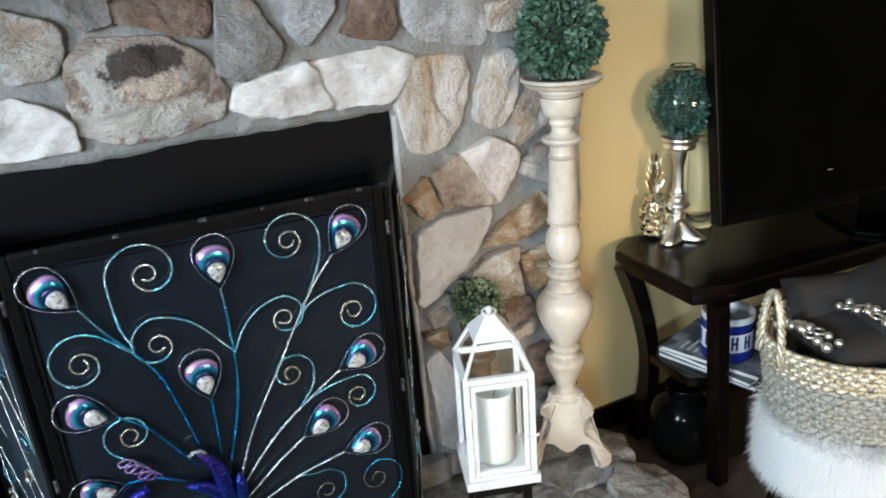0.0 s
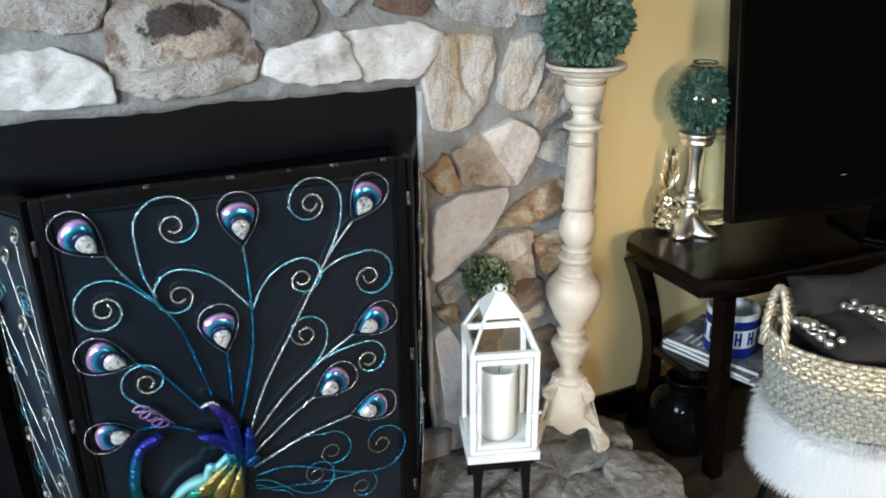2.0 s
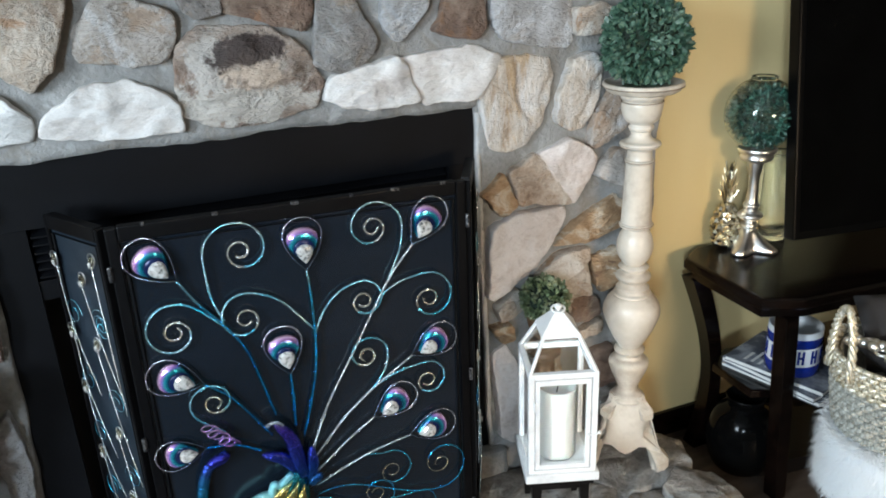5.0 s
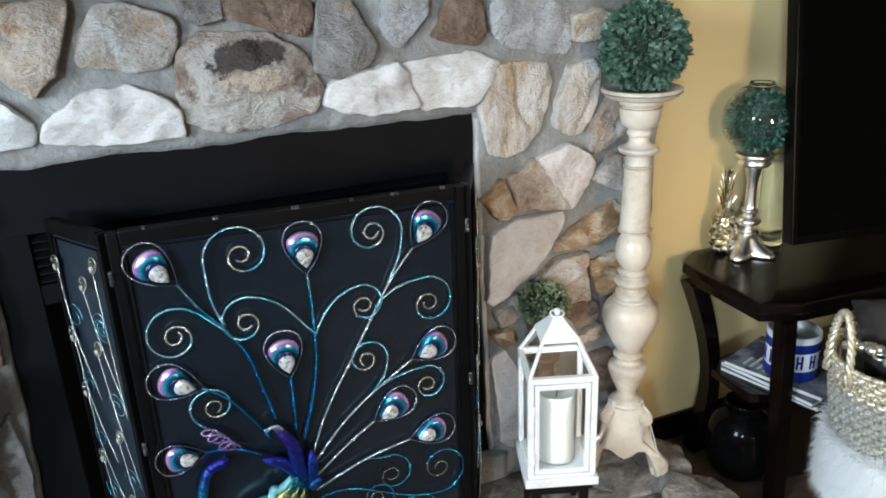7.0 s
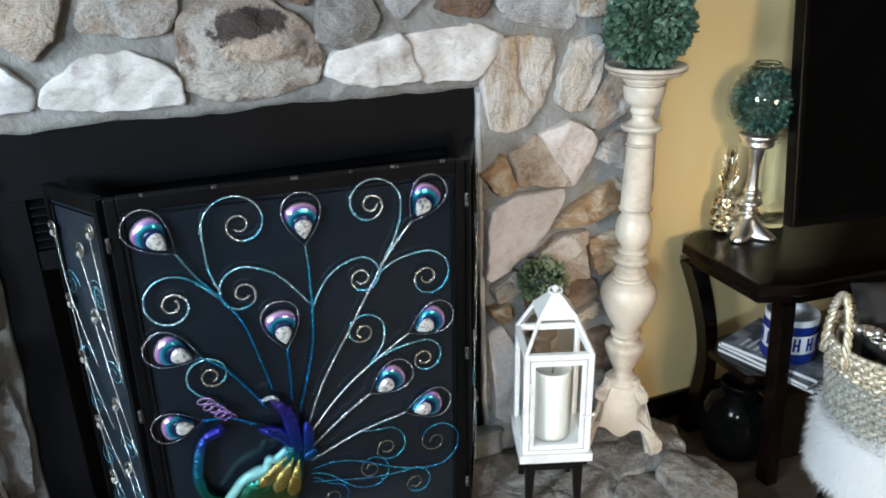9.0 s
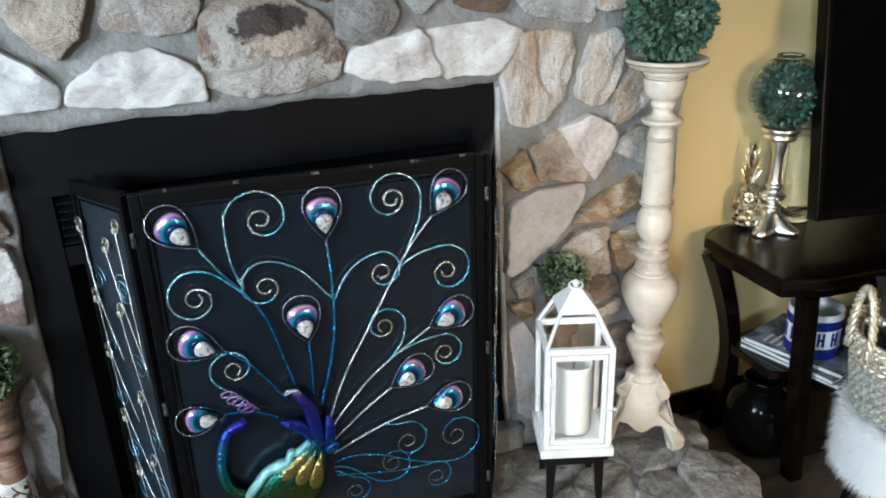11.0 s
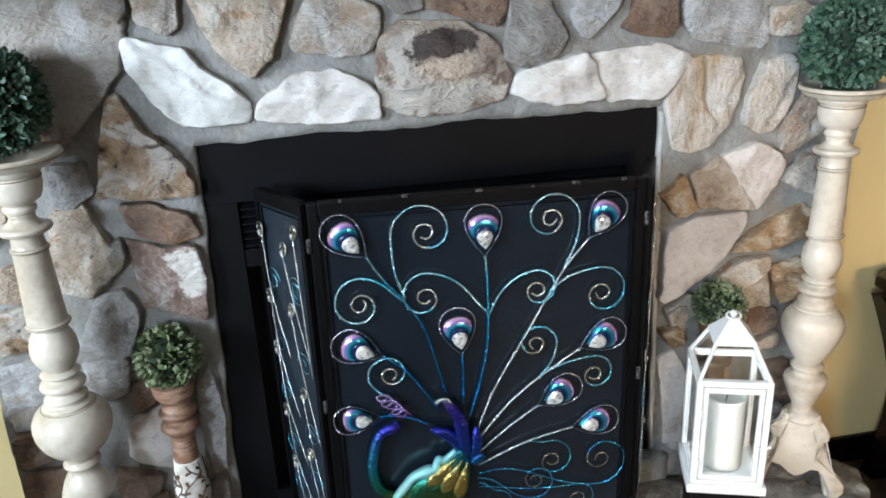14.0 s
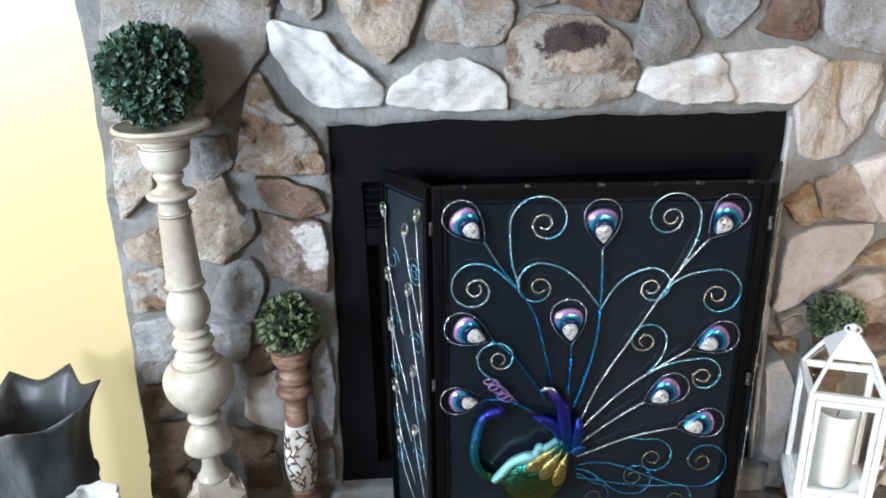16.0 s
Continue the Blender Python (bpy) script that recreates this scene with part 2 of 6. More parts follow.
CREAM = mat("antiqued_cream_paint", [(0.46, 0.39, 0.31), (0.61, 0.545, 0.455), (0.68, 0.615, 0.525)], 9, 0.30, 0, 0.12, 70, spread=0.02, coat=0.15, size=0.004)
WHITEPAINT = mat("white_painted_metal", [(0.72, 0.72, 0.71), (0.85, 0.85, 0.84), (0.87, 0.87, 0.86)], 12, 0.4, 0, 0.1, 90, size=0.003)
BLACKWOOD = mat("black_painted_wood", [(0.003, 0.0025, 0.0025), (0.007, 0.006, 0.006)], 9, 0.4, 0, 0.1, 80, spec=0.25)
WAX = mat("ivory_wax", [(0.54, 0.53, 0.49), (0.62, 0.61, 0.57)], 6, 0.45, 0, 0.05, 60)
wax = WAX.node_tree.nodes["Principled BSDF"]
wax.inputs["Subsurface Weight"].default_value, wax.inputs["Subsurface Scale"].default_value = 0.08, 0.02
LEAF = mat("boxwood_leaf", [(0.024, 0.058, 0.036), (0.066, 0.128, 0.084), (0.20, 0.28, 0.21)], 26, 0.38, 0, 0.0, 90)
LEAF2 = mat("pale_boxwood_leaf", [(0.035, 0.055, 0.025), (0.12, 0.16, 0.075), (0.36, 0.38, 0.24)], 30, 0.5, 0, 0.0, 90)
LEAF3 = mat("teal_boxwood_leaf", [(0.0024, 0.0160, 0.0112), (0.0072, 0.0360, 0.0256), (0.0240, 0.0800, 0.0560)], 26, 0.45, 0, 0.0, 90)
CORE = mat("dark_green_core", [(0.006, 0.012, 0.007), (0.015, 0.03, 0.015)], 30, 0.9, 0, 0.5, 60)
TURNED = mat("turned_brown_wood", [(0.12, 0.055, 0.03), (0.26, 0.14, 0.09), (0.40, 0.27, 0.20)], 7, 0.5, 0, 0.2, 60, (3, 3, 12))
WHITEWASH = mat("whitewashed_wood", [(0.45, 0.40, 0.34), (0.72, 0.70, 0.66), (0.78, 0.76, 0.73)], 14, 0.6, 0, 0.3, 70)
CARVED = mat("carved_brown_vine", [(0.08, 0.04, 0.025), (0.16, 0.09, 0.055)], 20, 0.6, 0, 0.2, 70)
SILVER = mat("polished_silver", [(0.76, 0.75, 0.73), (0.92, 0.91, 0.89)], 8, 0.30, 1.0, 0.12, 40, size=0.004)
GOLD = mat("pale_gold", [(0.60, 0.50, 0.32), (0.88, 0.82, 0.66)], 8, 0.25, 1.0, 0.1, 60)


def glass(name, colour=(1, 1, 1), rough=0.0):
    m = bpy.data.materials.new(name)
    m.use_nodes = True
    b = m.node_tree.nodes["Principled BSDF"]
    b.inputs["Base Color"].default_value = (*colour, 1)
    b.inputs["Transmission Weight"].default_value, b.inputs["Roughness"].default_value, b.inputs["IOR"].default_value = 1.0, rough, 1.45
    return m


GLASS = glass("clear_glass", (0.95, 0.97, 0.96))
# Dark-to-white noise paints the crystals' sparkle into their colour.
GEM = mat("sparkle_painted_crystal", [(0.10, 0.10, 0.09), (0.70, 0.69, 0.66), (0.93, 0.92, 0.90)], 110, 0.08, 0.35, 0.0, 200, spec=0.8)

# ---- mesh helpers ----


def finish(bm, name, material, smooth=False):
    bmesh.ops.recalc_face_normals(bm, faces=bm.faces[:])
    me = bpy.data.meshes.new(name)
    bm.to_mesh(me)
    bm.free()
    me.materials.append(material)
    if smooth:
        for p in me.polygons:
            p.use_smooth = True
    return me


def part(name, bm, material, parent, label="", smooth=False, at=None):
    """Links a bmesh as one mesh object under a thing or a part."""
    ob = new(name, finish(bm, name, material, smooth))
    ob.parent = parent
    if at is not None:
        ob.matrix_basis = at
    if label:
        ob["label"] = label
    return ob


def thing(name, label, category, at=None, group="", kind=""):
    ob = new(name)
    ob.empty_display_size = 0.05
    if at is not None:
        ob.matrix_basis = at
    return tagged(ob, label, category, group, kind)


def box(bm, x0, x1, y0, y1, z0, z1, bevel=0.0):
    made = bmesh.ops.create_cube(bm, size=1, matrix=Matrix.Translation(((x0 + x1) / 2, (y0 + y1) / 2, (z0 + z1) / 2)) @ Matrix.Diagonal((x1 - x0, y1 - y0, z1 - z0, 1)))
    if bevel:
        es = list({e for v in made["verts"] for e in v.link_edges})
        bmesh.ops.bevel(bm, geom=es, offset=bevel, segments=2, affect="EDGES", profile=0.6)
    return bm


def new_box(*a, **k):
    return box(bmesh.new(), *a, **k)


def lathe(profile, segs=40, bm=None, close=True):
    """A turned form from (radius, height) pairs, from the bottom up."""
    bm = bm or bmesh.new()
    rings = []
    for r, z in profile:
        rings.append([bm.verts.new((r * math.cos(2 * math.pi * k / segs), r * math.sin(2 * math.pi * k / segs), z)) for k in range(segs)])
    for a, b in zip(rings, rings[1:]):
        for k in range(segs):
            bm.faces.new((a[k], a[(k + 1) % segs], b[(k + 1) % segs], b[k]))
    if close:
        bm.faces.new(rings[0][::-1])
        bm.faces.new(rings[-1])
    return bm


def curve_through(pts, n=8):
    """Points on a smooth line through the given ones."""
    pts = [Vector(p) for p in pts]
    out = []
    for i in range(len(pts) - 1):
        p0, p1, p2, p3 = pts[max(i - 1, 0)], pts[i], pts[i + 1], pts[min(i + 2, len(pts) - 1)]
        for k in range(n):
            t = k / n
            out.append(0.5 * ((2 * p1) + (p2 - p0) * t + (2 * p0 - 5 * p1 + 4 * p2 - p3) * t * t + (3 * p1 - p0 - 3 * p2 + p3) * t ** 3))
    out.append(pts[-1])
    return out


def turned(knots, n=5):
    """A smooth profile through (radius, height) knots."""
    return [(max(p.x, 0.0005), p.y) for p in curve_through([(r, z, 0) for r, z in knots], n)]


def tube(bm, pts, r, segs=6, closed=False, taper=None):
    pts = [Vector(p) for p in pts]
    n = len(pts)
    rings = []
    side = None
    for i, p in enumerate(pts):
        a, b = (pts[(i - 1) % n], pts[(i + 1) % n]) if closed else (pts[max(i - 1, 0)], pts[min(i + 1, n - 1)])
        d = (b - a).normalized()
        if side is None:
            side = d.orthogonal().normalized()
        side = (side - d * side.dot(d)).normalized()
        up = d.cross(side)
        rr = r * (taper(i / max(n - 1, 1)) if taper else 1)
        rings.append([bm.verts.new(p + (side * math.cos(2 * math.pi * k / segs) + up * math.sin(2 * math.pi * k / segs)) * rr) for k in range(segs)])
    pairs = list(zip(rings, rings[1:])) + ([(rings[-1], rings[0])] if closed else [])
    for a, b in pairs:
        for k in range(segs):
            bm.faces.new((a[k], a[(k + 1) % segs], b[(k + 1) % segs], b[k]))
    if not closed:
        bm.faces.new(rings[0][::-1])
        bm.faces.new(rings[-1])
    return bm


def prism(bm, outline, y0, y1):
    """A flat outline in x and z, given thickness along y."""
    a = [bm.verts.new((x, y0, z)) for x, z in outline]
    b = [bm.verts.new((x, y1, z)) for x, z in outline]
    n = len(outline)
    fs = [bm.faces.new(a), bm.faces.new(b[::-1])]
    for k in range(n):
        fs.append(bm.faces.new((a[k], b[k], b[(k + 1) % n], a[(k + 1) % n])))
    bmesh.ops.triangulate(bm, faces=fs[:2])
    return bm


def ball(bm, c, r, u=10, v=7):
    bmesh.ops.create_uvsphere(bm, u_segments=u, v_segments=v, radius=r, matrix=Matrix.Translation(c))
    return bm


# ---- the room ----
BACK, LEFT, RIGHT, REAR, TOP = 0.07, -3.2, 3.0, -4.1, 2.7


def structure(name, bm, material, label, category, smooth=False):
    return tagged(new(name, finish(bm, name, material, smooth)), label, category, kind="structure")


structure("floor", new_box(LEFT - 0.15, RIGHT + 0.15, REAR - 0.15, BACK + 0.15, -0.12, 0.0), CARPET, "dark brown wooden living room floor", "floor")
structure("ceiling", new_box(LEFT - 0.15, RIGHT + 0.15, REAR - 0.15, BACK + 0.15, TOP, TOP + 0.12), CEIL, "plain white painted ceiling", "ceiling")
structure("wall_north", new_box(LEFT, RIGHT, BACK, BACK + 0.12, 0.001, TOP - 0.001), YELLOW, "yellow painted wall behind the stone chimney breast", "wall")
structure("wall_east", new_box(RIGHT, RIGHT + 0.12, REAR, BACK + 0.1, 0.001, TOP - 0.001), TAUPE, "plain tan side wall", "wall")


def wall_with_opening(name, along, at, a0, a1, o0, o1, z0, z1, thick):
    bm = bmesh.new()
    for p0, p1, q0, q1 in ((a0, o0, 0.001, TOP - 0.001), (o1, a1, 0.001, TOP - 0.001), (o0, o1, 0.001, z0), (o0, o1, z1, TOP - 0.001)):
        if along == "y":
            box(bm, at - thick, at, p0, p1, q0, q1)
        else:
            box(bm, p0, p1, at - thick, at, q0, q1)
    return structure(name, bm, TAUPE, "plain tan wall with a window opening", "wall")


wall_with_opening("wall_west", "y", LEFT, REAR, BACK, -2.75, -1.85, 1.33, 2.43, 0.12)
wall_with_opening("wall_south_1", "x", REAR, LEFT, 0.0, -3.15, -1.85, 1.50, 2.40, 0.12)
wall_with_opening("wall_south_2", "x", REAR, 0.0, RIGHT, 0.45, 1.39, 0.75, 1.69, 0.12)

bm = bmesh.new()
box(bm, 1.030, RIGHT - 0.002, BACK - 0.016, BACK - 0.001, 0.001, 0.085, 0.004)
structure("baseboard", bm, DARKWOOD, "dark stained wooden baseboard along the yellow wall", "baseboard")

# ---- stone chimney breast ----
EDGE_L, EDGE_R, STONE_TOP = -0.965, 1.010, 1.44


def rough(x, z, a=0.006, f=14.0):
    return a * noise.noise(Vector((x * f, 3.1, z * f))) + a * 0.6 * noise.noise(Vector((x * f * 3, 7.7, z * f * 3)))


def jamb_left(z):
    return -0.502 - 0.030 * (1.1 - z) + 0.010 * noise.noise(Vector((2.0, z * 9, 0)))


def jamb_right(z):
    return 0.502 + 0.022 * (1.1 - z) + 0.012 * noise.noise(Vector((9.0, z * 8, 0)))


def lintel(x):
    return 1.102 + 0.010 * noise.noise(Vector((x * 6, 5.0, 0))) + 0.004 * noise.noise(Vector((x * 21, 5.0, 0)))


def patch(bm, fx, fz, nu, nv, lip=None):
    """A mortar surface over u, v in 0..1, with its edge at the opening turned back."""
    grid = [[None] * (nv + 1) for _ in range(nu + 1)]
    for i in range(nu + 1):
        for j in range(nv + 1):
            u, v = i / nu, j / nv
            x, z = fx(u, v), fz(u, v)
            grid[i][j] = bm.verts.new((x, rough(x, z) - 0.002, z))
    for i in range(nu):
        for j in range(nv):
            bm.faces.new((grid[i][j], grid[i + 1][j], grid[i + 1][j + 1], grid[i][j + 1]))
    edge = {"right": grid[nu], "left": grid[0], "bottom": [g[0] for g in grid]}.get(lip, [])
    for depth in (0.006, 0.07):
        back = [bm.verts.new((v.co.x + (0 if lip == "bottom" else (0.004 if lip == "right" else -0.004)), depth, v.co.z)) for v in edge]
        for a in range(len(edge) - 1):
            bm.faces.new((edge[a], edge[a + 1], back[a + 1], back[a]))
        edge = back


def outer_left(z):
    return EDGE_L - 0.02 * (1.4 - z) + 0.010 * noise.noise(Vector((4.0, z * 7, 2)))


def outer_right(z):
    return EDGE_R - 0.02 * (1.4 - z) + 0.010 * noise.noise(Vector((6.0, z * 7, 2)))


bm = bmesh.new()
patch(bm, lambda u, v: outer_left(1.104 * v) * (1 - u) + jamb_left(1.104 * v) * u, lambda u, v: v * (1.104 * (1 - u) + lintel(-0.502) * u), 26, 60, "right")
patch(bm, lambda u, v: jamb_right(1.104 * v) * (1 - u) + outer_right(1.104 * v) * u, lambda u, v: v * (1.104 * u + lintel(0.502) * (1 - u)), 28, 60, "left")


def top_x(u, v):
    return -0.502 + 1.004 * u


patch(bm, top_x, lambda u, v: lintel(top_x(u, v)) * (1 - v) + STONE_TOP * v, 60, 20, "bottom")
patch(bm, lambda u, v: outer_left(1.104 + 0.336 * v) * (1 - u) - 0.502 * u, lambda u, v: (1.104 * (1 - u) + lintel(-0.502) * u) * (1 - v) + STONE_TOP * v, 26, 20)
patch(bm, lambda u, v: 0.502 * (1 - u) + outer_right(1.104 + 0.336 * v) * u, lambda u, v: (lintel(0.502) * (1 - u) + 1.104 * u) * (1 - v) + STONE_TOP * v, 28, 20)
for side, fn in ((-1, outer_left), (1, outer_right)):
    zs = [STONE_TOP * k / 60 for k in range(61)]
    a = [bm.verts.new((fn(z), rough(fn(z), z) - 0.002, z)) for z in zs]
    b = [bm.verts.new((fn(z), BACK - 0.001, z)) for z in zs]
    for k in range(60):
        bm.faces.new((a[k], a[k + 1], b[k + 1], b[k]))
breast = structure("chimney_breast", bm, MORTAR, "fieldstone chimney breast laid in grey mortar", "stone wall", True)
BEAD = mat("pale_mortar_bead", [(0.34, 0.335, 0.325), (0.46, 0.455, 0.445), (0.56, 0.55, 0.54)], 9, 0.9, 0, 0.5, 90, vary=False, size=0.006)
part("mortar_bead", tube(bmesh.new(), [(jamb_right(z) + 0.001, 0.002 + 0.003 * noise.noise(Vector((z * 11, 0, 4))), z) for z in [0.20 + 0.0125 * k for k in range(72)]], 0.0070, 8, taper=lambda t: 1.0 + 0.35 * noise.noise(Vector((t * 17, 2, 0)))), BEAD, breast, "pale trowelled mortar edge", True)
part("mortar_bead", tube(bmesh.new(), [(x, 0.006, lintel(x) + 0.002) for x in [-0.50 + 0.0125 * k for k in range(81)]], 0.0045, 8, taper=lambda t: 1.0 + 0.4 * noise.noise(Vector((t * 21, 5, 0)))), BEAD, breast, "pale trowelled mortar edge", True)
structure("chimney_breast_upper", new_box(EDGE_L + 0.02, EDGE_R - 0.02, -0.005, BACK - 0.001, 1.60, TOP - 0.001), MORTAR, "plain mortar wall above the mantel", "stone wall")
bm = new_box(-1.02, 1.10, -0.19, BACK - 0.002, 1.42, 1.60, 0.012)
tagged(new("mantel_shelf", finish(bm, "mantel_shelf", BROWNWOOD)), "brown wooden mantel beam above the stones", "mantel", kind="structure")

SHAPES = random.Random(5)


def stone_mesh(outline, depth, bulge=0.006, chips=0.0055, grow=1.085, cuts=(), fine=0.45):
    """One split stone: a rough outline, broken edges and a face cut by a few flat planes."""
    pts = []
    n = len(outline)
    for i in range(n):
        a, b = Vector(outline[i]) * grow, Vector(outline[(i + 1) % n]) * grow
        k = max(3, int((b - a).length / 0.0095))
        cut = min(0.12, 0.006 / max((b - a).length, 1e-4))
        for s in range(k):
            pts.append(a.lerp(b, cut + (1 - 2 * cut) * s / (k - 1)))
    c = sum(pts, Vector((0, 0))) / len(pts)
    size = max((p - c).length for p in pts)
    seed = SHAPES.uniform(0, 90)
    planes = []
    for k in range(7):
        a = 2 * math.pi * (k + SHAPES.uniform(-0.4, 0.4)) / 7
        planes.append((Vector((math.cos(a), math.sin(a))), SHAPES.uniform(0.08, 0.40), SHAPES.uniform(0.38, 0.80) * size))

    ledges = []
    for k in range(2):
        a = SHAPES.uniform(0, 2 * math.pi)
        ledges.append((Vector((math.cos(a), math.sin(a))), SHAPES.uniform(-0.6, 0.6) * size, SHAPES.uniform(0.0015, 0.0060)))

    for angle, share, high in cuts:
        ledges.append((Vector((math.cos(radians(angle)), math.sin(radians(angle)))), share * size, high))

    def face(q):
        h = depth + bulge + min(0.0, *[-slope * max(0.0, (q - c).dot(d) - off) for d, slope, off in planes])
        h += chips * (1.6 * noise.noise(Vector((q.x * 18, q.y * 18, seed))) + fine * (0.8 * noise.noise(Vector((q.x * 50, q.y * 50, seed + 9))) + 0.5 * noise.noise(Vector((q.x * 120, q.y * 120, seed + 5)))))
        for d, off, high in ledges:
            s = (q - c).dot(d) - off + 0.02 * noise.noise(Vector((q.x * 14, q.y * 14, seed + 21)))
            h -= high * min(1.0, max(0.0, s / 0.010))
        return max(h, depth * 0.40)

    bm = bmesh.new()
    rings = []
    for s, f in ((1.0, None), (1.0, 0.35), (0.997, 0.72), (0.988, 0.93), (0.970, 0.99), (0.92, 1.0), (0.84, 1.0), (0.76, 1.0), (0.67, 1.0), (0.58, 1.0), (0.49, 1.0), (0.40, 1.0), (0.31, 1.0), (0.22, 1.0), (0.13, 1.0), (0.06, 1.0)):
        ring = []
        for p in pts:
            out = (p - c).normalized()
            j = 0.006 * noise.noise(Vector((p.x * 38, p.y * 38, seed))) + 0.003 * noise.noise(Vector((p.x * 110, p.y * 110, seed)))
            q = c + (p - c) * s + out * j * s
            ring.append(bm.verts.new((q.x, 0.012 if f is None else -f * face(q), q.y)))
        rings.append(ring)
    mid = bm.verts.new((c.x, -face(c), c.y))
    m = len(pts)
    for a, b in zip(rings, rings[1:]):
        for k in range(m):
            bm.faces.new((a[k], a[(k + 1) % m], b[(k + 1) % m], b[k]))
    for k in range(m):
        bm.faces.new((rings[-1][k], rings[-1][(k + 1) % m], mid))
    return bm


def stone(kind, x, z, shape, cuts=()):
    """A stone of the breast; shape: its corners round the centre, in half centimetres; cuts: steps split off its face."""
    outline = [tuple(float(v) / 200 for v in p.split(",")) for p in shape.split()]
    ob = new("stone", finish(stone_mesh(outline, SHAPES.uniform(0.020, 0.034), cuts=cuts), "stone", STONE[kind], True))
    ob.parent = breast
    ob.location = (x, 0, z)
    return ob


def lay_stones():
    stone("greige", -0.77, 1.26, "-26,29 16,29 31,26 34,16 29,-1 21,-11 7,-25 -18,-29 -34,-24")
    stone("grey", -0.60, 1.37, "-4,6 4,6 4,-1 0,-6")
    stone("greige", -0.53, 1.36, "-8,8 8,7 7,-6 2,-8 -7,-3")
    stone("white", -0.49, 1.23, "-21,17 0,12 5,4 14,-2 21,-10 20,-17 -5,-16 -13,-7 -21,7")
    stone("tan", -0.38, 1.31, "-18,15 18,15 16,5 9,-10 2,-16 -5,-11 -11,-3")
    stone("greige", -0.20, 1.32, "-17,-1 -7,11 -1,12 17,5 17,-4 13,-11 0,-12 -16,-9")
    stone("blush", -0.25, 1.18, "-21,0 -7,9 9,10 19,5 24,-1 24,-10 -1,-10 -24,-7")
    stone("burnt", 0.02, 1.22, "-27,-4 -25,12 -18,18 8,17 20,8 27,-6 22,-14 5,-18 -14,-18 -27,-12", ((285, 0.10, 0.009), (60, 0.35, 0.009), (170, 0.45, 0.007)))
    stone("brown", 0.06, 1.34, "-17,6 3,9 15,8 17,-2 13,-9 0,-5 -16,0")
    stone("grey", -0.07, 1.36, "-9,5 8,6 9,-4 0,-6 -5,-2")
    stone("grey", 0.21, 1.29, "-10,13 -3,16 3,14 13,-5 9,-12 -2,-16 -13,-12 -11,2")
    stone("pale", 0.34, 1.32, "-10,-2 -9,11 1,12 10,8 9,-1 0,-11 -5,-12")
    stone("brown", 0.46, 1.32, "-12,-9 -7,-1 -3,13 7,12 12,-6 9,-13 -1,-12")
    stone("pale", 0.64, 1.29, "-20,5 -15,15 9,15 19,4 20,-11 17,-15 -1,-12 -14,-9 -20,0")
    stone("tan", 0.81, 1.27, "-13,5 -1,7 13,2 11,-7 -11,-6")
    stone("blush", 0.26, 1.18, "-20,-4 -16,4 10,10 14,6 20,-9 2,-10 -12,-8")
    stone("blush", 0.44, 1.18, "-23,8 -11,10 11,11 23,5 19,-2 10,-11 -13,-11 -19,2")
    stone("rusty", -0.60, 1.11, "-18,-17 -9,19 -5,20 1,7 12,-3 18,-16 17,-20 -2,-20")
    stone("brown", -0.59, 0.95, "-14,9 -2,8 12,2 14,-7 4,-9 -8,-4")
    stone("quartz", -0.59, 0.82, "-14,19 -2,15 12,14 14,-3 12,-19 2,-14 -11,-9")
    stone("tan", -0.75, 0.91, "-8,15 4,21 7,10 15,-7 0,-20 -15,-15")
    stone("pale", -0.74, 1.04, "-7,9 6,9 7,-2 -2,-9 -7,-6")
    stone("tan", -0.90, 0.86, "-11,0 9,9 11,-5 4,-9 -9,-8")
    stone("pale", -0.73, 0.74, "-13,-10 -3,11 9,14 13,5 10,-7 7,-14")
    stone("rusty", -0.91, 0.75, "-8,8 8,10 8,-8 -8,-10")
    stone("pale", -0.91, 0.63, "-10,8 10,11 9,-10 -9,-11")
    stone("pale", -0.75, 0.61, "-9,10 9,8 7,-7 -9,-10")
    stone("pinkish", -0.69, 0.45, "-10,-6 -7,10 7,16 10,9 7,-16 -6,-10")
    stone("pale", -0.55, 0.47, "-5,19 2,27 5,4 2,-24 -4,-27 -5,1")
    stone("brown", -0.93, 0.47, "-8,6 8,9 8,-7 -8,-9")
    stone("brown", -0.92, 0.33, "-10,13 12,15 12,0 -4,-15 -12,-8")
    stone("brown", -0.73, 0.34, "-10,8 10,3 7,-6 -9,-8")
    stone("brown", -0.72, 0.25, "-8,9 8,10 8,-8 -7,-10")
    stone("brown", -0.93, 0.22, "-10,9 7,8 11,-9 -11,-9")
    stone("grey", -0.56, 0.26, "-4,9 4,11 4,-8 -4,-11")
    stone("streak", 0.60, 1.10, "-17,7 -14,17 -3,21 16,17 17,8 13,-7 5,-17 -7,-21 -13,-18 -17,-5", ((8, 0.05, 0.007), (-6, 0.5, 0.008)))
    stone("streak", 0.76, 1.11, "-12,-13 -11,-1 -4,15 7,17 12,7 10,-4 3,-17 -5,-16", ((-25, 0.2, 0.007),))
    stone("greige", 0.86, 1.04, "-13,-11 -11,2 -2,13 9,13 13,0 0,-8 -9,-13")
    stone("greige", 0.87, 0.91, "-12,-1 -8,5 1,10 10,7 12,-10 -4,-6")
    stone("rust", 0.55, 0.89, "-9,1 2,10 9,-6 1,-10", ((210, 0.0, 0.008),))
    stone("tan", 0.66, 0.91, "-16,6 -2,13 16,-13 -10,-10", ((215, 0.25, 0.008), (205, 0.7, 0.006)))
    stone("pinkish", 0.73, 0.92, "-15,10 2,16 15,7 15,-1 4,-16")
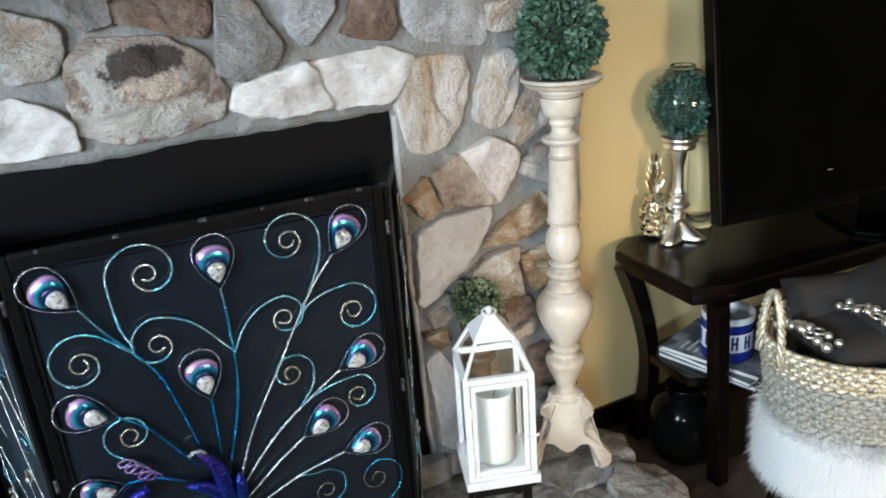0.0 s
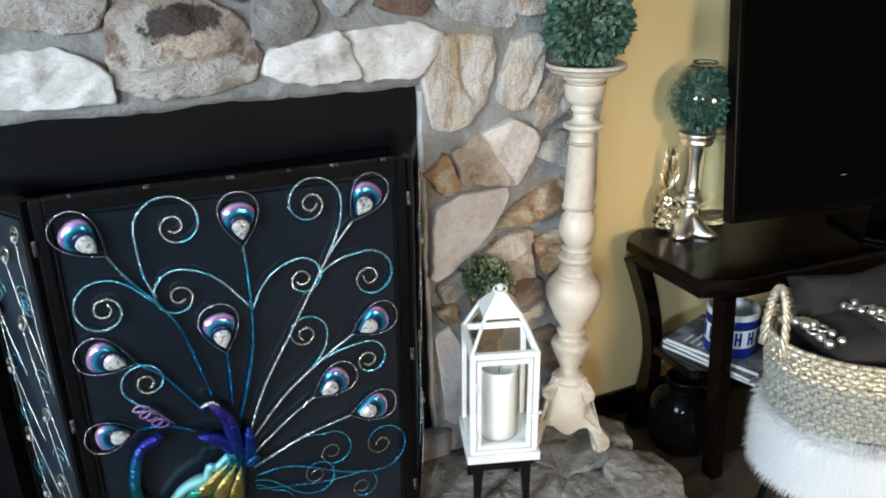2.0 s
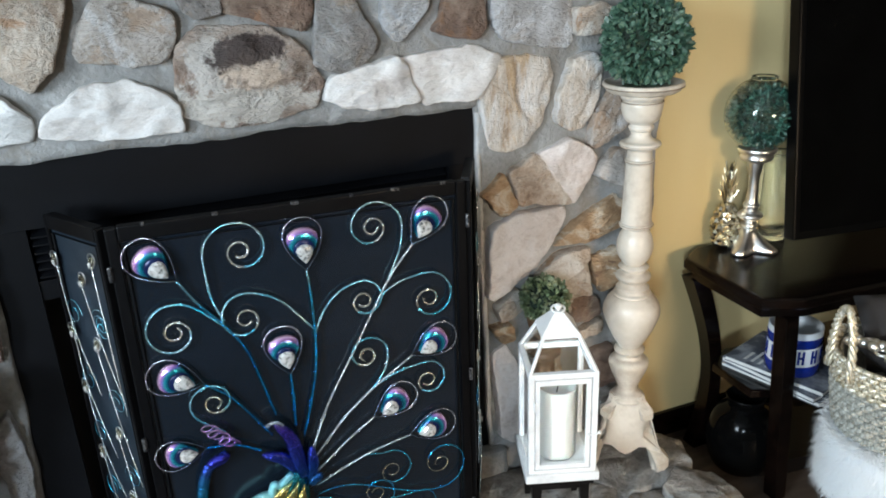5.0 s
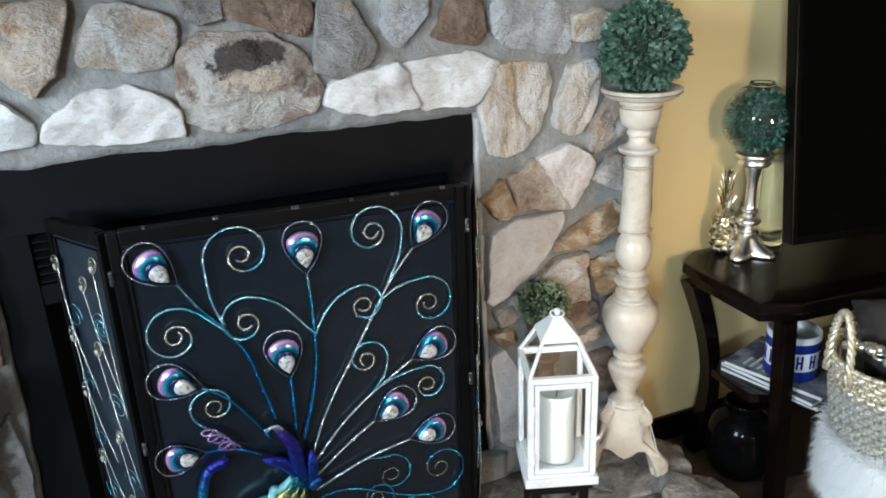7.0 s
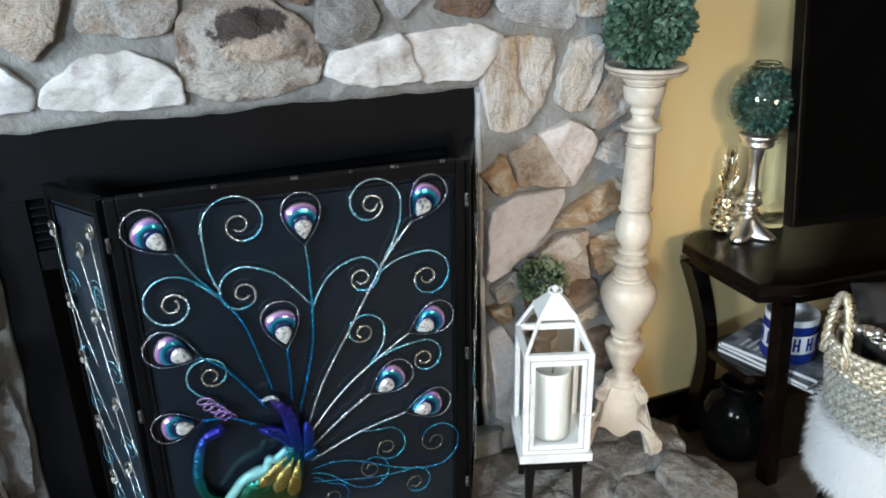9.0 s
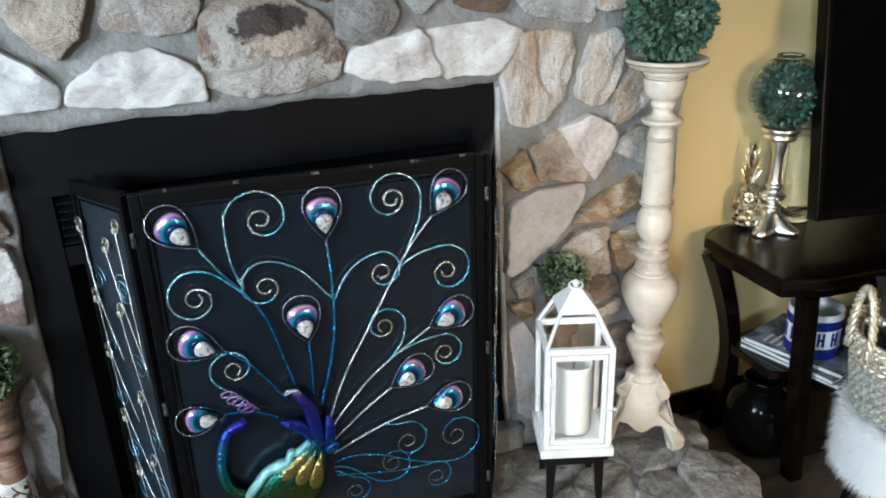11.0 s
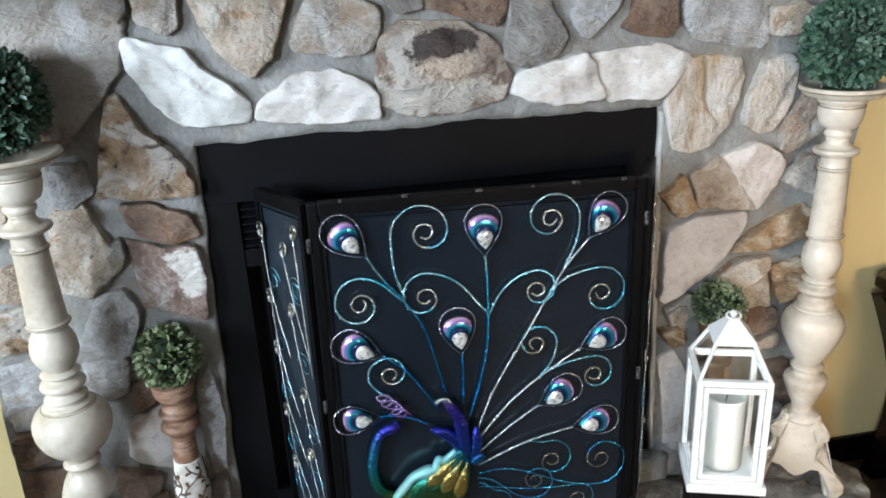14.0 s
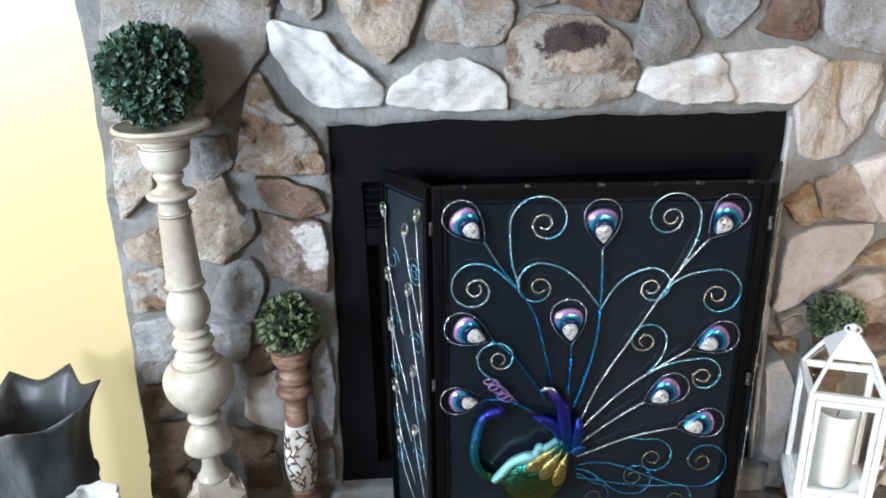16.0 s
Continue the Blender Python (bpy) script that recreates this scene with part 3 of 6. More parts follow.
    stone("pinkish", 0.62, 0.73, "-20,-17 -19,15 -5,20 20,20 19,12 6,-4 -8,-15 -17,-20")
    stone("rust", 0.80, 0.79, "-20,-10 -9,0 14,10 20,5 18,-6 -1,-10", ((95, 0.15, 0.008),))
    stone("tan", 0.72, 0.68, "-15,-3 -2,7 15,7 15,0 -1,-7")
    stone("tan", 0.76, 0.61, "-10,5 7,13 10,-8 -3,-13 -10,-7")
    stone("rust", 0.86, 0.64, "-10,9 6,11 10,-3 -4,-11 -8,-3")
    stone("tan", 0.57, 0.60, "-8,1 5,8 8,-2 -3,-8")
    stone("tan", 0.56, 0.59, "-6,3 3,6 6,0 -2,-6")
    stone("rust", 0.55, 0.53, "-6,4 4,5 6,-4 0,-5")
    stone("pinkish", 0.56, 0.34, "-7,24 1,28 7,16 6,-28 -3,-22")
    stone("tan", 0.80, 0.48, "-9,0 8,5 9,-1 -6,-5")
    stone("brown", 0.86, 0.36, "-8,10 3,12 8,-8 -5,-12")
    stone("grey", 0.85, 0.25, "-5,9 4,8 5,-8 -3,-9")
    stone("brown", 0.79, 0.55, "-9,7 5,6 9,-5 -6,-7")
    stone("tan", 0.67, 0.42, "-12,12 9,10 12,-12 -8,-10")
    stone("pinkish", 0.69, 0.28, "-13,15 10,12 13,-15 -11,-11")
    stone("brown", 0.935, 0.34, "-7,10 1,16 7,-16 1,-17")
    stone("grey", -0.70, 0.88, "-6,4 6,9 6,-1 -4,-9")
    stone("grey", -0.93, 0.55, "-6,6 6,5 3,-5 -5,-6")
    stone("brown", -0.68, 0.57, "-5,4 5,7 4,-5 -5,-7")
    stone("tan", -0.90, 1.01, "-7,16 3,18 9,10 6,-4 -9,-18 -9,-8")


# ---- hearth ----
hearth = structure("hearth", new_box(-1.05, 1.03, -0.44, 0.0, 0.0, 0.095, 0.02), MORTAR, "raised hearth of rough flagstones in mortar", "hearth")


def flagstone(kind, x, y, w, d, thick, turn, seed):
    r = random.Random(seed)
    k = r.randint(6, 8)
    outline = []
    for i in range(k):
        a = 2 * math.pi * (i + r.uniform(-0.2, 0.2)) / k
        q = (abs(math.cos(a)) ** 4 + abs(math.sin(a)) ** 4) ** -0.25
        outline.append((w / 2 * q * math.cos(a), d / 2 * q * math.sin(a)))
    ob = new("flagstone", finish(stone_mesh(outline, thick, 0.002, 0.0048, 1.0, fine=1.0), "flagstone", STONE[kind], True))
    ob.parent = hearth
    ob.matrix_basis = pose(x, y, 0.09, -90, 0, 0) @ pose(0, 0, 0, 0, turn, 0)
    return ob


def lay_hearth():
    flagstone("slab", 0.60, -0.21, 0.50, 0.44, 0.034, 8, 3)
    flagstone("slab", 0.90, -0.12, 0.32, 0.26, 0.040, -5, 4)
    flagstone("slab", 0.955, -0.335, 0.20, 0.22, 0.052, 20, 8)
    flagstone("slab", 0.82, -0.345, 0.18, 0.20, 0.034, 0, 11)
    flagstone("slab", 0.18, -0.22, 0.46, 0.42, 0.035, 3, 5)
    flagstone("slab", -0.24, -0.22, 0.42, 0.42, 0.033, -6, 6)
    flagstone("brown", -0.63, -0.22, 0.42, 0.40, 0.035, 4, 7)
    flagstone("slab", -0.93, -0.22, 0.26, 0.40, 0.038, 0, 9)


# ---- fireplace insert ----
insert = thing("fireplace_insert", "black steel fireplace insert set into the stone opening", "fireplace")
Y0, Y1 = 0.012, 0.03
for x0, x1, z0, z1 in ((-0.56, 0.56, 0.97, 1.14), (-0.56, -0.435, 0.19, 0.9695), (0.435, 0.56, 0.19, 0.9695), (-0.4345, 0.4345, 0.19, 0.24)):
    part("surround_panel", new_box(x0, x1, Y0, Y1, z0, z1), FIREBLACK, insert, "flat black steel surround panel")
bm = bmesh.new()
for k in range(6):
    z = 0.868 + 0.0165 * k
    v = [bm.verts.new(p) for p in ((-0.43, 0.014, z), (0.43, 0.014, z), (0.43, 0.034, z + 0.011), (-0.43, 0.034, z + 0.011), (-0.43, 0.014, z + 0.003), (0.43, 0.014, z + 0.003), (0.43, 0.034, z + 0.014), (-0.43, 0.034, z + 0.014))]
    for q in ((0, 1, 2, 3), (4, 5, 6, 7), (0, 1, 5, 4), (2, 3, 7, 6)):
        bm.faces.new([v[i] for i in q])
part("louvre", bm, FIREBLACK, insert, "row of narrow louvre slats")
part("lintel_bar", new_box(-0.435, 0.435, 0.016, 0.036, 0.822, 0.862), FIREBLACK, insert)
bm = bmesh.new()
box(bm, -0.46, 0.46, 0.066, 0.069, 0.19, 0.98)
part("firebox", bm, SOOT, insert, "soot black firebox behind the screen")
structure("mortar_kerb", new_box(-0.56, 0.56, -0.03, 0.03, 0.09, 0.19, 0.012), MORTAR, "low mortar kerb under the fireplace insert", "kerb")

# ---- things on the hearth ----


def leaf_ball(bm, radius, count, size, seed, squash=1.0):
    """Many small folded leaves standing out from a ball."""
    r = random.Random(seed)
    for k in range(count):
        z = 1 - 2 * (k + 0.5) / count
        a = k * 2.399963 + r.uniform(-0.2, 0.2)
        s = math.sqrt(max(0, 1 - z * z))
        d = Vector((s * math.cos(a), s * math.sin(a), z))
        d = (d + Vector((r.gauss(0, 0.09), r.gauss(0, 0.09), r.gauss(0, 0.09)))).normalized()
        grow = (d + Vector((r.gauss(0, 0.55), r.gauss(0, 0.55), r.gauss(0, 0.55)))).normalized()
        side = grow.cross(Vector((r.gauss(0, 1), r.gauss(0, 1), r.gauss(0, 1)))).normalized()
        up = grow.cross(side)
        p = d * radius * r.uniform(0.80, 0.97)
        p.z *= squash
        ln, w = size * r.uniform(0.75, 1.25), size * r.uniform(0.30, 0.44)
        v = [bm.verts.new(q) for q in (p, p + grow * ln * 0.35 + side * w + up * w * 0.4, p + grow * ln * 0.75 + side * w * 0.8 + up * w * 0.4, p + grow * ln, p + grow * ln * 0.75 - side * w * 0.8 + up * w * 0.4, p + grow * ln * 0.35 - side * w + up * w * 0.4, p + grow * ln * 0.5)]
        for i in range(6):
            bm.faces.new((v[i], v[(i + 1) % 6], v[6]))
    return bm


def topiary(x, y, z, radius, leaves, size, material, seed, label):
    ob = thing("topiary_ball", label, "topiary", pose(x, y, z), "round topiary balls")
    # Dark green ball that fills the gaps behind the leaves.
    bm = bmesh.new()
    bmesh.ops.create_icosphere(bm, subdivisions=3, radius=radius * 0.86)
    part("core", bm, CORE, ob, "dark green core")
    f = part("foliage", leaf_ball(bmesh.new(), radius, leaves, size, seed), material, ob)
    f["kind"] = "stuff"
    return ob


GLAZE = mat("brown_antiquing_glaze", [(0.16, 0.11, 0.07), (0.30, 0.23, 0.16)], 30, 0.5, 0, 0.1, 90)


def pillar_holder(x, y, turn, label, round_urn):
    """Tall turned candle pillar on a three-footed scrolled base."""
    ob = thing("pillar_candle_holder", label, "candle holder", pose(x, y, 0.134, 0, 0, turn) , "tall cream pillars")
    o, fit_z = 0.125, (0.961 if round_urn else 0.991)
    up = Matrix.Translation((0, 0, 0.0375 if round_urn else 0)) @ Matrix.Diagonal((1, 1, fit_z, 1))
    cup = [(0.020, 1.022), (0.027, 1.026), (0.029, 1.034), (0.026, 1.040), (0.040, 1.052), (0.046, 1.072), (0.047, 1.090), (0.043, 1.094), (0.049, 1.100), (0.051, 1.108), (0.047, 1.112), (0.062, 1.114)]
    shaft = [(0.030, 0.785), (0.038, 0.788), (0.0405, 0.793), (0.038, 0.799), (0.0365, 0.801), (0.031, 0.945), (0.0335, 0.948), (0.0335, 0.954), (0.030, 0.957), (0.029, 0.980), (0.040, 0.984), (0.047, 0.990), (0.046, 0.997), (0.036, 1.000), (0.028, 1.006), (0.023, 1.014), (0.024, 1.022)]
    bulb = [(0.024, 0.690), (0.029, 0.696), (0.036, 0.706), (0.043, 0.724), (0.044, 0.742), (0.039, 0.765), (0.030, 0.781), (0.030, 0.785)]
    rings = [(0.030, 0.604), (0.045, 0.607), (0.047, 0.613), (0.039, 0.617), (0.038, 0.624), (0.041, 0.628), (0.034, 0.635), (0.030, 0.642), (0.040, 0.650), (0.043, 0.657), (0.040, 0.664), (0.030, 0.670), (0.029, 0.674), (0.036, 0.680), (0.037, 0.684), (0.028, 0.690)]
    if round_urn:
        urn = [(0.029, 0.478), (0.034, 0.488), (0.052, 0.505), (0.068, 0.530), (0.0745, 0.558), (0.072, 0.580), (0.062, 0.598), (0.052, 0.606), (0.047, 0.608)]
        foot = [(0.036, 0.304), (0.028, 0.316), (0.021, 0.340), (0.021, 0.372), (0.034, 0.380), (0.048, 0.384), (0.052, 0.391), (0.051, 0.399), (0.045, 0.418), (0.037, 0.436), (0.030, 0.446), (0.029, 0.456), (0.035, 0.463), (0.036, 0.469), (0.029, 0.478)]
    else:
        urn = [(0.028, 0.462), (0.032, 0.470), (0.044, 0.490), (0.058, 0.520), (0.068, 0.548), (0.0705, 0.566), (0.066, 0.586), (0.056, 0.600), (0.047, 0.608)]
        foot = [(0.044, 0.304), (0.046, 0.312), (0.040, 0.318), (0.036, 0.324), (0.026, 0.331), (0.0255, 0.345), (0.032, 0.360), (0.042, 0.384), (0.0495, 0.406), (0.0500, 0.418), (0.044, 0.426), (0.033, 0.431), (0.030, 0.440), (0.037, 0.447), (0.038, 0.454), (0.028, 0.462)]
    for name, knots in (("foot_turning", foot), ("urn", urn), ("ring", rings), ("bulb", bulb), ("shaft", shaft), ("cup", cup)):
        part(name, lathe([(r, z - o) for r, z in turned(knots, 3)], 44), CREAM, ob, smooth=True, at=up)
    plate = [(0.050, 1.112), (0.074, 1.114), (0.083, 1.119), (0.084, 1.123), (0.088, 1.126), (0.0915, 1.131), (0.0905, 1.136), (0.084, 1.138), (0.083, 1.134), (0.002, 1.133)]
    part("plate", lathe([(r, z - o) for r, z in plate], 56), CREAM, ob, "wide moulded candle plate", True, at=up)
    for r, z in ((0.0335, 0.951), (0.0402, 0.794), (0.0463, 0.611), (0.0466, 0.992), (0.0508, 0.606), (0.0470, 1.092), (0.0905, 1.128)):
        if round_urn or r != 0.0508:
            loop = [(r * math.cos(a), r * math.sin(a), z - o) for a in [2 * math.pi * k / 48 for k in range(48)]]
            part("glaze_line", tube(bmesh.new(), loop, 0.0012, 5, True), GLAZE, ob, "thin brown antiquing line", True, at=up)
    half = [(0.014, 0.040), (0.032, 0.055), (0.050, 0.057), (0.062, 0.042), (0.066, 0.0), (0.094, 0.0), (0.104, 0.012), (0.104, 0.030), (0.092, 0.044), (0.070, 0.060), (0.050, 0.080), (0.039, 0.100), (0.039, 0.115), (0.054, 0.123), (0.066, 0.133), (0.066, 0.147), (0.052, 0.157), (0.037, 0.167), (0.033, 0.182)]
    if not round_urn:
        half = [(a * (0.86 if 0.07 < b < 0.118 else 0.95 if b < 0.165 and b > 0.118 else 1), b) for a, b in half]
    outline = [(0.0, 0.034)] + half + [(-a, b) for a, b in half[::-1]]
    for k in range(3):
        bm = prism(bmesh.new(), outline, -0.014, 0.016)
        es = [e for e in bm.edges if abs(e.verts[0].co.y - e.verts[1].co.y) < 1e-5 and len(e.link_faces) == 2 and e.calc_face_angle(0) > 0.8]
        bmesh.ops.bevel(bm, geom=es, offset=0.003, segments=2, affect="EDGES")
        part("scrolled_foot", bm, CREAM, ob, at=pose(0, 0, 0, 0, 0, 120 * k) @ pose(0, -0.052, 0, -9 if round_urn else -10, 0, 0) @ Matrix.Diagonal((1, 1, 1.16, 1) if round_urn else (1.08, 1, 1.08, 1)))
    part("base_core", lathe([(0.030, 0.060), (0.032, 0.10), (0.036, 0.15), (0.034, 0.182)], 24), CREAM, ob, at=Matrix.Diagonal((1, 1, 1.16 if round_urn else 1.08, 1)))
    return ob


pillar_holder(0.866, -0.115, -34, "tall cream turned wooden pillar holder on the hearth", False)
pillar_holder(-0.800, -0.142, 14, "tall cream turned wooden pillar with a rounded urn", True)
topiary(0.866, -0.115, 1.226, 0.095, 2200, 0.0165, LEAF, 11, "dark green boxwood ball on a cream pillar")
topiary(-0.806, -0.142, 1.235, 0.0890, 2100, 0.0165, LEAF, 12, "green boxwood ball resting on a cream pillar plate")


def wooden_holder(x, y, label, plain=False):
    """Short turned holder, brown wood with a whitewashed carved belly."""
    ob = thing("wooden_candle_holder", label, "candle holder", pose(x, y, 0.125) @ Matrix.Diagonal((1, 1, 0.94 if plain else 1, 1)), "short wooden holders")
    top = [(0.026, 0.355), (0.028, 0.368), (0.038, 0.378), (0.041, 0.386), (0.038, 0.394), (0.029, 0.400), (0.030, 0.408), (0.038, 0.414), (0.040, 0.421), (0.036, 0.428), (0.031, 0.436), (0.032, 0.450), (0.040, 0.462), (0.0435, 0.476), (0.044, 0.486), (0.040, 0.489), (0.002, 0.488)]
    wood = BROWNWOOD if plain else TURNED
    part("turned_top", lathe(turned(top, 3), 36), wood, ob, "brown turned wooden neck", True)
    part("neck", lathe(turned([(0.027, 0.300), (0.026, 0.325), (0.026, 0.355)], 4), 36), wood, ob, smooth=True)
    belly = [(0.028, 0.125), (0.034, 0.150), (0.038, 0.185), (0.038, 0.220), (0.034, 0.260), (0.029, 0.300)]
    prof = turned(belly, 5)
    b = part("belly", lathe(prof, 40), wood if plain else WHITEWASH, ob, "turned brown belly" if plain else "whitewashed belly carved with vines", True)

    def radius(z):
        for (r0, z0), (r1, z1) in zip(prof, prof[1:]):
            if z0 <= z <= z1:
                return r0 + (r1 - r0) * (z - z0) / max(z1 - z0, 1e-6)
        return prof[-1][0]

    for k in range(0 if plain else 8):
        bm = bmesh.new()
        pts = []
        for i in range(40):
            t = i / 39
            z = 0.130 + 0.165 * t
            a = 2 * math.pi * k / 8 + (1.5 if k % 2 else -1.2) * t + 0.40 * math.sin(t * 11 + k * 2.1)
            rr = radius(z) + 0.0004
            pts.append((rr * math.cos(a), rr * math.sin(a), z))
        tube(bm, pts, 0.0016, 5)
        for i in range(3, 38, 4):
            p, q = Vector(pts[i]), Vector(pts[i + 1])
            out = Vector((p.x, p.y, 0)).normalized()
            tang = (q - p).normalized()
            side = out.cross(tang) * (1 if i % 8 == 3 else -1)
            tip = (tang * 0.5 + side).normalized()
            c = p + tip * 0.008
            w = tip.cross(out)
            ring = [bm.verts.new(c + tip * 0.0075 * math.cos(u) + w * 0.0042 * math.sin(u) + out * (0.0016 + 0.0008 * math.cos(u * 2)) - out * 0.0022 * (0.5 + 0.5 * abs(math.sin(u)))) for u in [2 * math.pi * n / 10 for n in range(10)]]
            mid = bm.verts.new(c + out * 0.002)
            for n in range(10):
                bm.faces.new((ring[n], ring[(n + 1) % 10], mid))
        part("carved_vine", bm, CARVED, b, smooth=True)
    base = [(0.056, 0.0), (0.057, 0.014), (0.050, 0.020), (0.046, 0.034), (0.034, 0.046), (0.027, 0.062), (0.036, 0.074), (0.040, 0.084), (0.036, 0.094), (0.028, 0.104), (0.031, 0.116), (0.029, 0.125)]
    part("turned_base", lathe(turned(base, 3), 36), wood, ob, "brown turned wooden base", True)
    return ob


wooden_holder(-0.612, -0.070, "brown turned wooden holder with whitewashed carved belly")
topiary(-0.612, -0.070, 0.676, 0.061, 640, 0.0165, LEAF2, 13, "small yellow-green topiary ball on a wooden holder")
wooden_holder(0.640, -0.075, "brown turned wooden holder standing behind the lantern", True)
topiary(0.640, -0.075, 0.628, 0.056, 800, 0.0135, LEAF2, 14, "small olive topiary ball behind the white lantern")


def lantern(x, y, turn):
    st = thing("small_stool", "small black wooden stool with tapered legs", "stool", pose(x, y, 0.126, 0, 0, turn))
    part("seat", new_box(-0.076, 0.076, -0.076, 0.076, 0.122, 0.138, 0.003), BLACKWOOD, st)
    part("apron", new_box(-0.066, 0.066, -0.066, 0.066, 0.104, 0.1225, 0.002), BLACKWOOD, st)
    for sx in (-1, 1):
        for sy in (-1, 1):
            bm = new_box(-0.012, 0.012, -0.012, 0.012, 0.0, 0.121, 0.0015)
            for v in bm.verts:
                if v.co.z < 0.06:
                    v.co.x, v.co.y = v.co.x * 0.6 + sx * 0.004, v.co.y * 0.6 + sy * 0.004
            part("leg", bm, BLACKWOOD, st, at=pose(sx * 0.056, sy * 0.056, 0))
    ob = thing("lantern", "white metal and glass lantern holding an ivory candle", "lantern", pose(x, y, 0.265, 0, 0, turn))
    part("base", new_box(-0.086, 0.086, -0.086, 0.086, 0.0, 0.022, 0.003), WHITEPAINT, ob, "stepped white base")
    part("base_step", new_box(-0.078, 0.078, -0.078, 0.078, 0.022, 0.030, 0.002), WHITEPAINT, ob)
    H0, H1, W = 0.030, 0.286, 0.072
    for sx in (-1, 1):
        for sy in (-1, 1):
            part("corner_post", new_box(sx * W - 0.007, sx * W + 0.007, sy * W - 0.007, sy * W + 0.007, H0, H1, 0.0015), WHITEPAINT, ob)
    for k in range(4):
        m = pose(0, 0, 0, 0, 0, 90 * k)
        part("eave_rail", new_box(-W + 0.007, W - 0.007, -W - 0.007, -W + 0.006, H1 - 0.014, H1, 0.0015), WHITEPAINT, ob, at=m)
        if k:
            g = part("pane", new_box(-W + 0.007, W - 0.007, -W - 0.001, -W + 0.001, H0, H1 - 0.014), GLASS, ob, "clear glass pane", at=m)
            g.visible_shadow = False
    door = part("door", new_box(-0.063, -0.053, -W - 0.006, -W + 0.004, H0 + 0.003, H1 - 0.017, 0.001), WHITEPAINT, ob, "hinged white door frame")
    part("stile", new_box(0.053, 0.063, -W - 0.006, -W + 0.004, H0 + 0.003, H1 - 0.017, 0.001), WHITEPAINT, door)
    for z0, z1 in ((H0 + 0.003, H0 + 0.015), (H1 - 0.030, H1 - 0.017)):
        part("rail", new_box(-0.053, 0.053, -W - 0.006, -W + 0.004, z0, z1, 0.001), WHITEPAINT, door)
    g = part("door_pane", new_box(-0.053, 0.053, -W - 0.001, -W + 0.001, H0 + 0.015, H1 - 0.030), GLASS, door, "clear glass pane")
    g.visible_shadow = False
    for z in (0.075, 0.205):
        part("hinge", lathe([(0.0026, z - 0.011), (0.0026, z + 0.011)], 10), WHITEPAINT, door, at=pose(-0.065, -W - 0.008, 0))
    bm = tube(bmesh.new(), [(0.058, -W - 0.006, 0.125), (0.058, -W - 0.012, 0.125), (0.072, -W - 0.013, 0.125), (0.082, -W - 0.010, 0.128)], 0.0022, 6)
    ball(bm, (0.083, -W - 0.010, 0.1285), 0.004, 8, 6)
    part("latch", bm, WHITEPAINT, door, "small white latch")
    # hipped roof: open glazed frame below, solid cap above
    A, B, Z0, Z1, Z2 = 0.077, 0.041, 0.286, 0.354, 0.395
    for sx in (-1, 1):
        for sy in (-1, 1):
            part("roof_strut", tube(bmesh.new(), [(sx * A * 0.96, sy * A * 0.96, Z0 - 0.002), (sx * B * 0.97, sy * B * 0.97, Z1 + 0.003)], 0.0045, 6), WHITEPAINT, ob)
    for k in range(4):
        bm = bmesh.new()
        v = [bm.verts.new(p) for p in ((-A * 0.9, -A * 0.9, Z0), (A * 0.9, -A * 0.9, Z0), (B * 0.9, -B * 0.9, Z1), (-B * 0.9, -B * 0.9, Z1))]
        w = [bm.verts.new((q.co.x, q.co.y + 0.002, q.co.z - 0.001)) for q in v]
        bm.faces.new(v)
        bm.faces.new(w[::-1])
        for i in range(4):
            bm.faces.new((v[i], v[(i + 1) % 4], w[(i + 1) % 4], w[i]))
        g = part("roof_pane", bm, GLASS, ob, "sloping glass pane", at=pose(0, 0, 0, 0, 0, 90 * k))
        g.visible_shadow = False
    bm = bmesh.new()
    lo = [bm.verts.new((sx * 0.044, sy * 0.044, Z1)) for sx, sy in ((-1, -1), (1, -1), (1, 1), (-1, 1))]
    mi = [bm.verts.new((v.co.x, v.co.y, Z1 + 0.006)) for v in lo]
    hi = [bm.verts.new((v.co.x * 0.26, v.co.y * 0.26, Z2 + 0.006)) for v in lo]
    bm.faces.new(lo[::-1])
    bm.faces.new(hi)
    for a, b in ((lo, mi), (mi, hi)):
        for i in range(4):
            bm.faces.new((a[i], a[(i + 1) % 4], b[(i + 1) % 4], b[i]))
    part("cap", bm, WHITEPAINT, ob, "solid white pyramid cap")
    part("finial", lathe(turned([(0.010, Z2 + 0.004), (0.005, Z2 + 0.010), (0.0085, Z2 + 0.016), (0.008, Z2 + 0.021), (0.003, Z2 + 0.025)], 3), 16), WHITEPAINT, ob, smooth=True)
    ring = [(0.015 * math.cos(a), 0.012 * math.sin(a), Z2 + 0.012 + 0.004 * math.sin(a)) for a in [2 * math.pi * k / 24 for k in range(24)]]
    part("hanging_ring", tube(bmesh.new(), ring, 0.0026, 6, True), WHITEPAINT, ob)
    c = thing("pillar_candle", "ivory wax pillar candle inside the lantern", "candle", pose(x, y, 0.296, 0, 0, turn))
    part("wax", lathe([(0.0445, 0.0), (0.0460, 0.003), (0.0455, 0.150), (0.0470, 0.174), (0.0462, 0.180), (0.0435, 0.181), (0.040, 0.174), (0.036, 0.163), (0.002, 0.160)], 40), WAX, c, smooth=True)
    part("wick", tube(bmesh.new(), [(0, 0, 0.159), (0.001, 0, 0.169), (0.003, 0, 0.177)], 0.0012, 5), BLACKWOOD, c, "charred wick")


lantern(0.595, -0.212, -19.5)

# ---- peacock fire screen ----


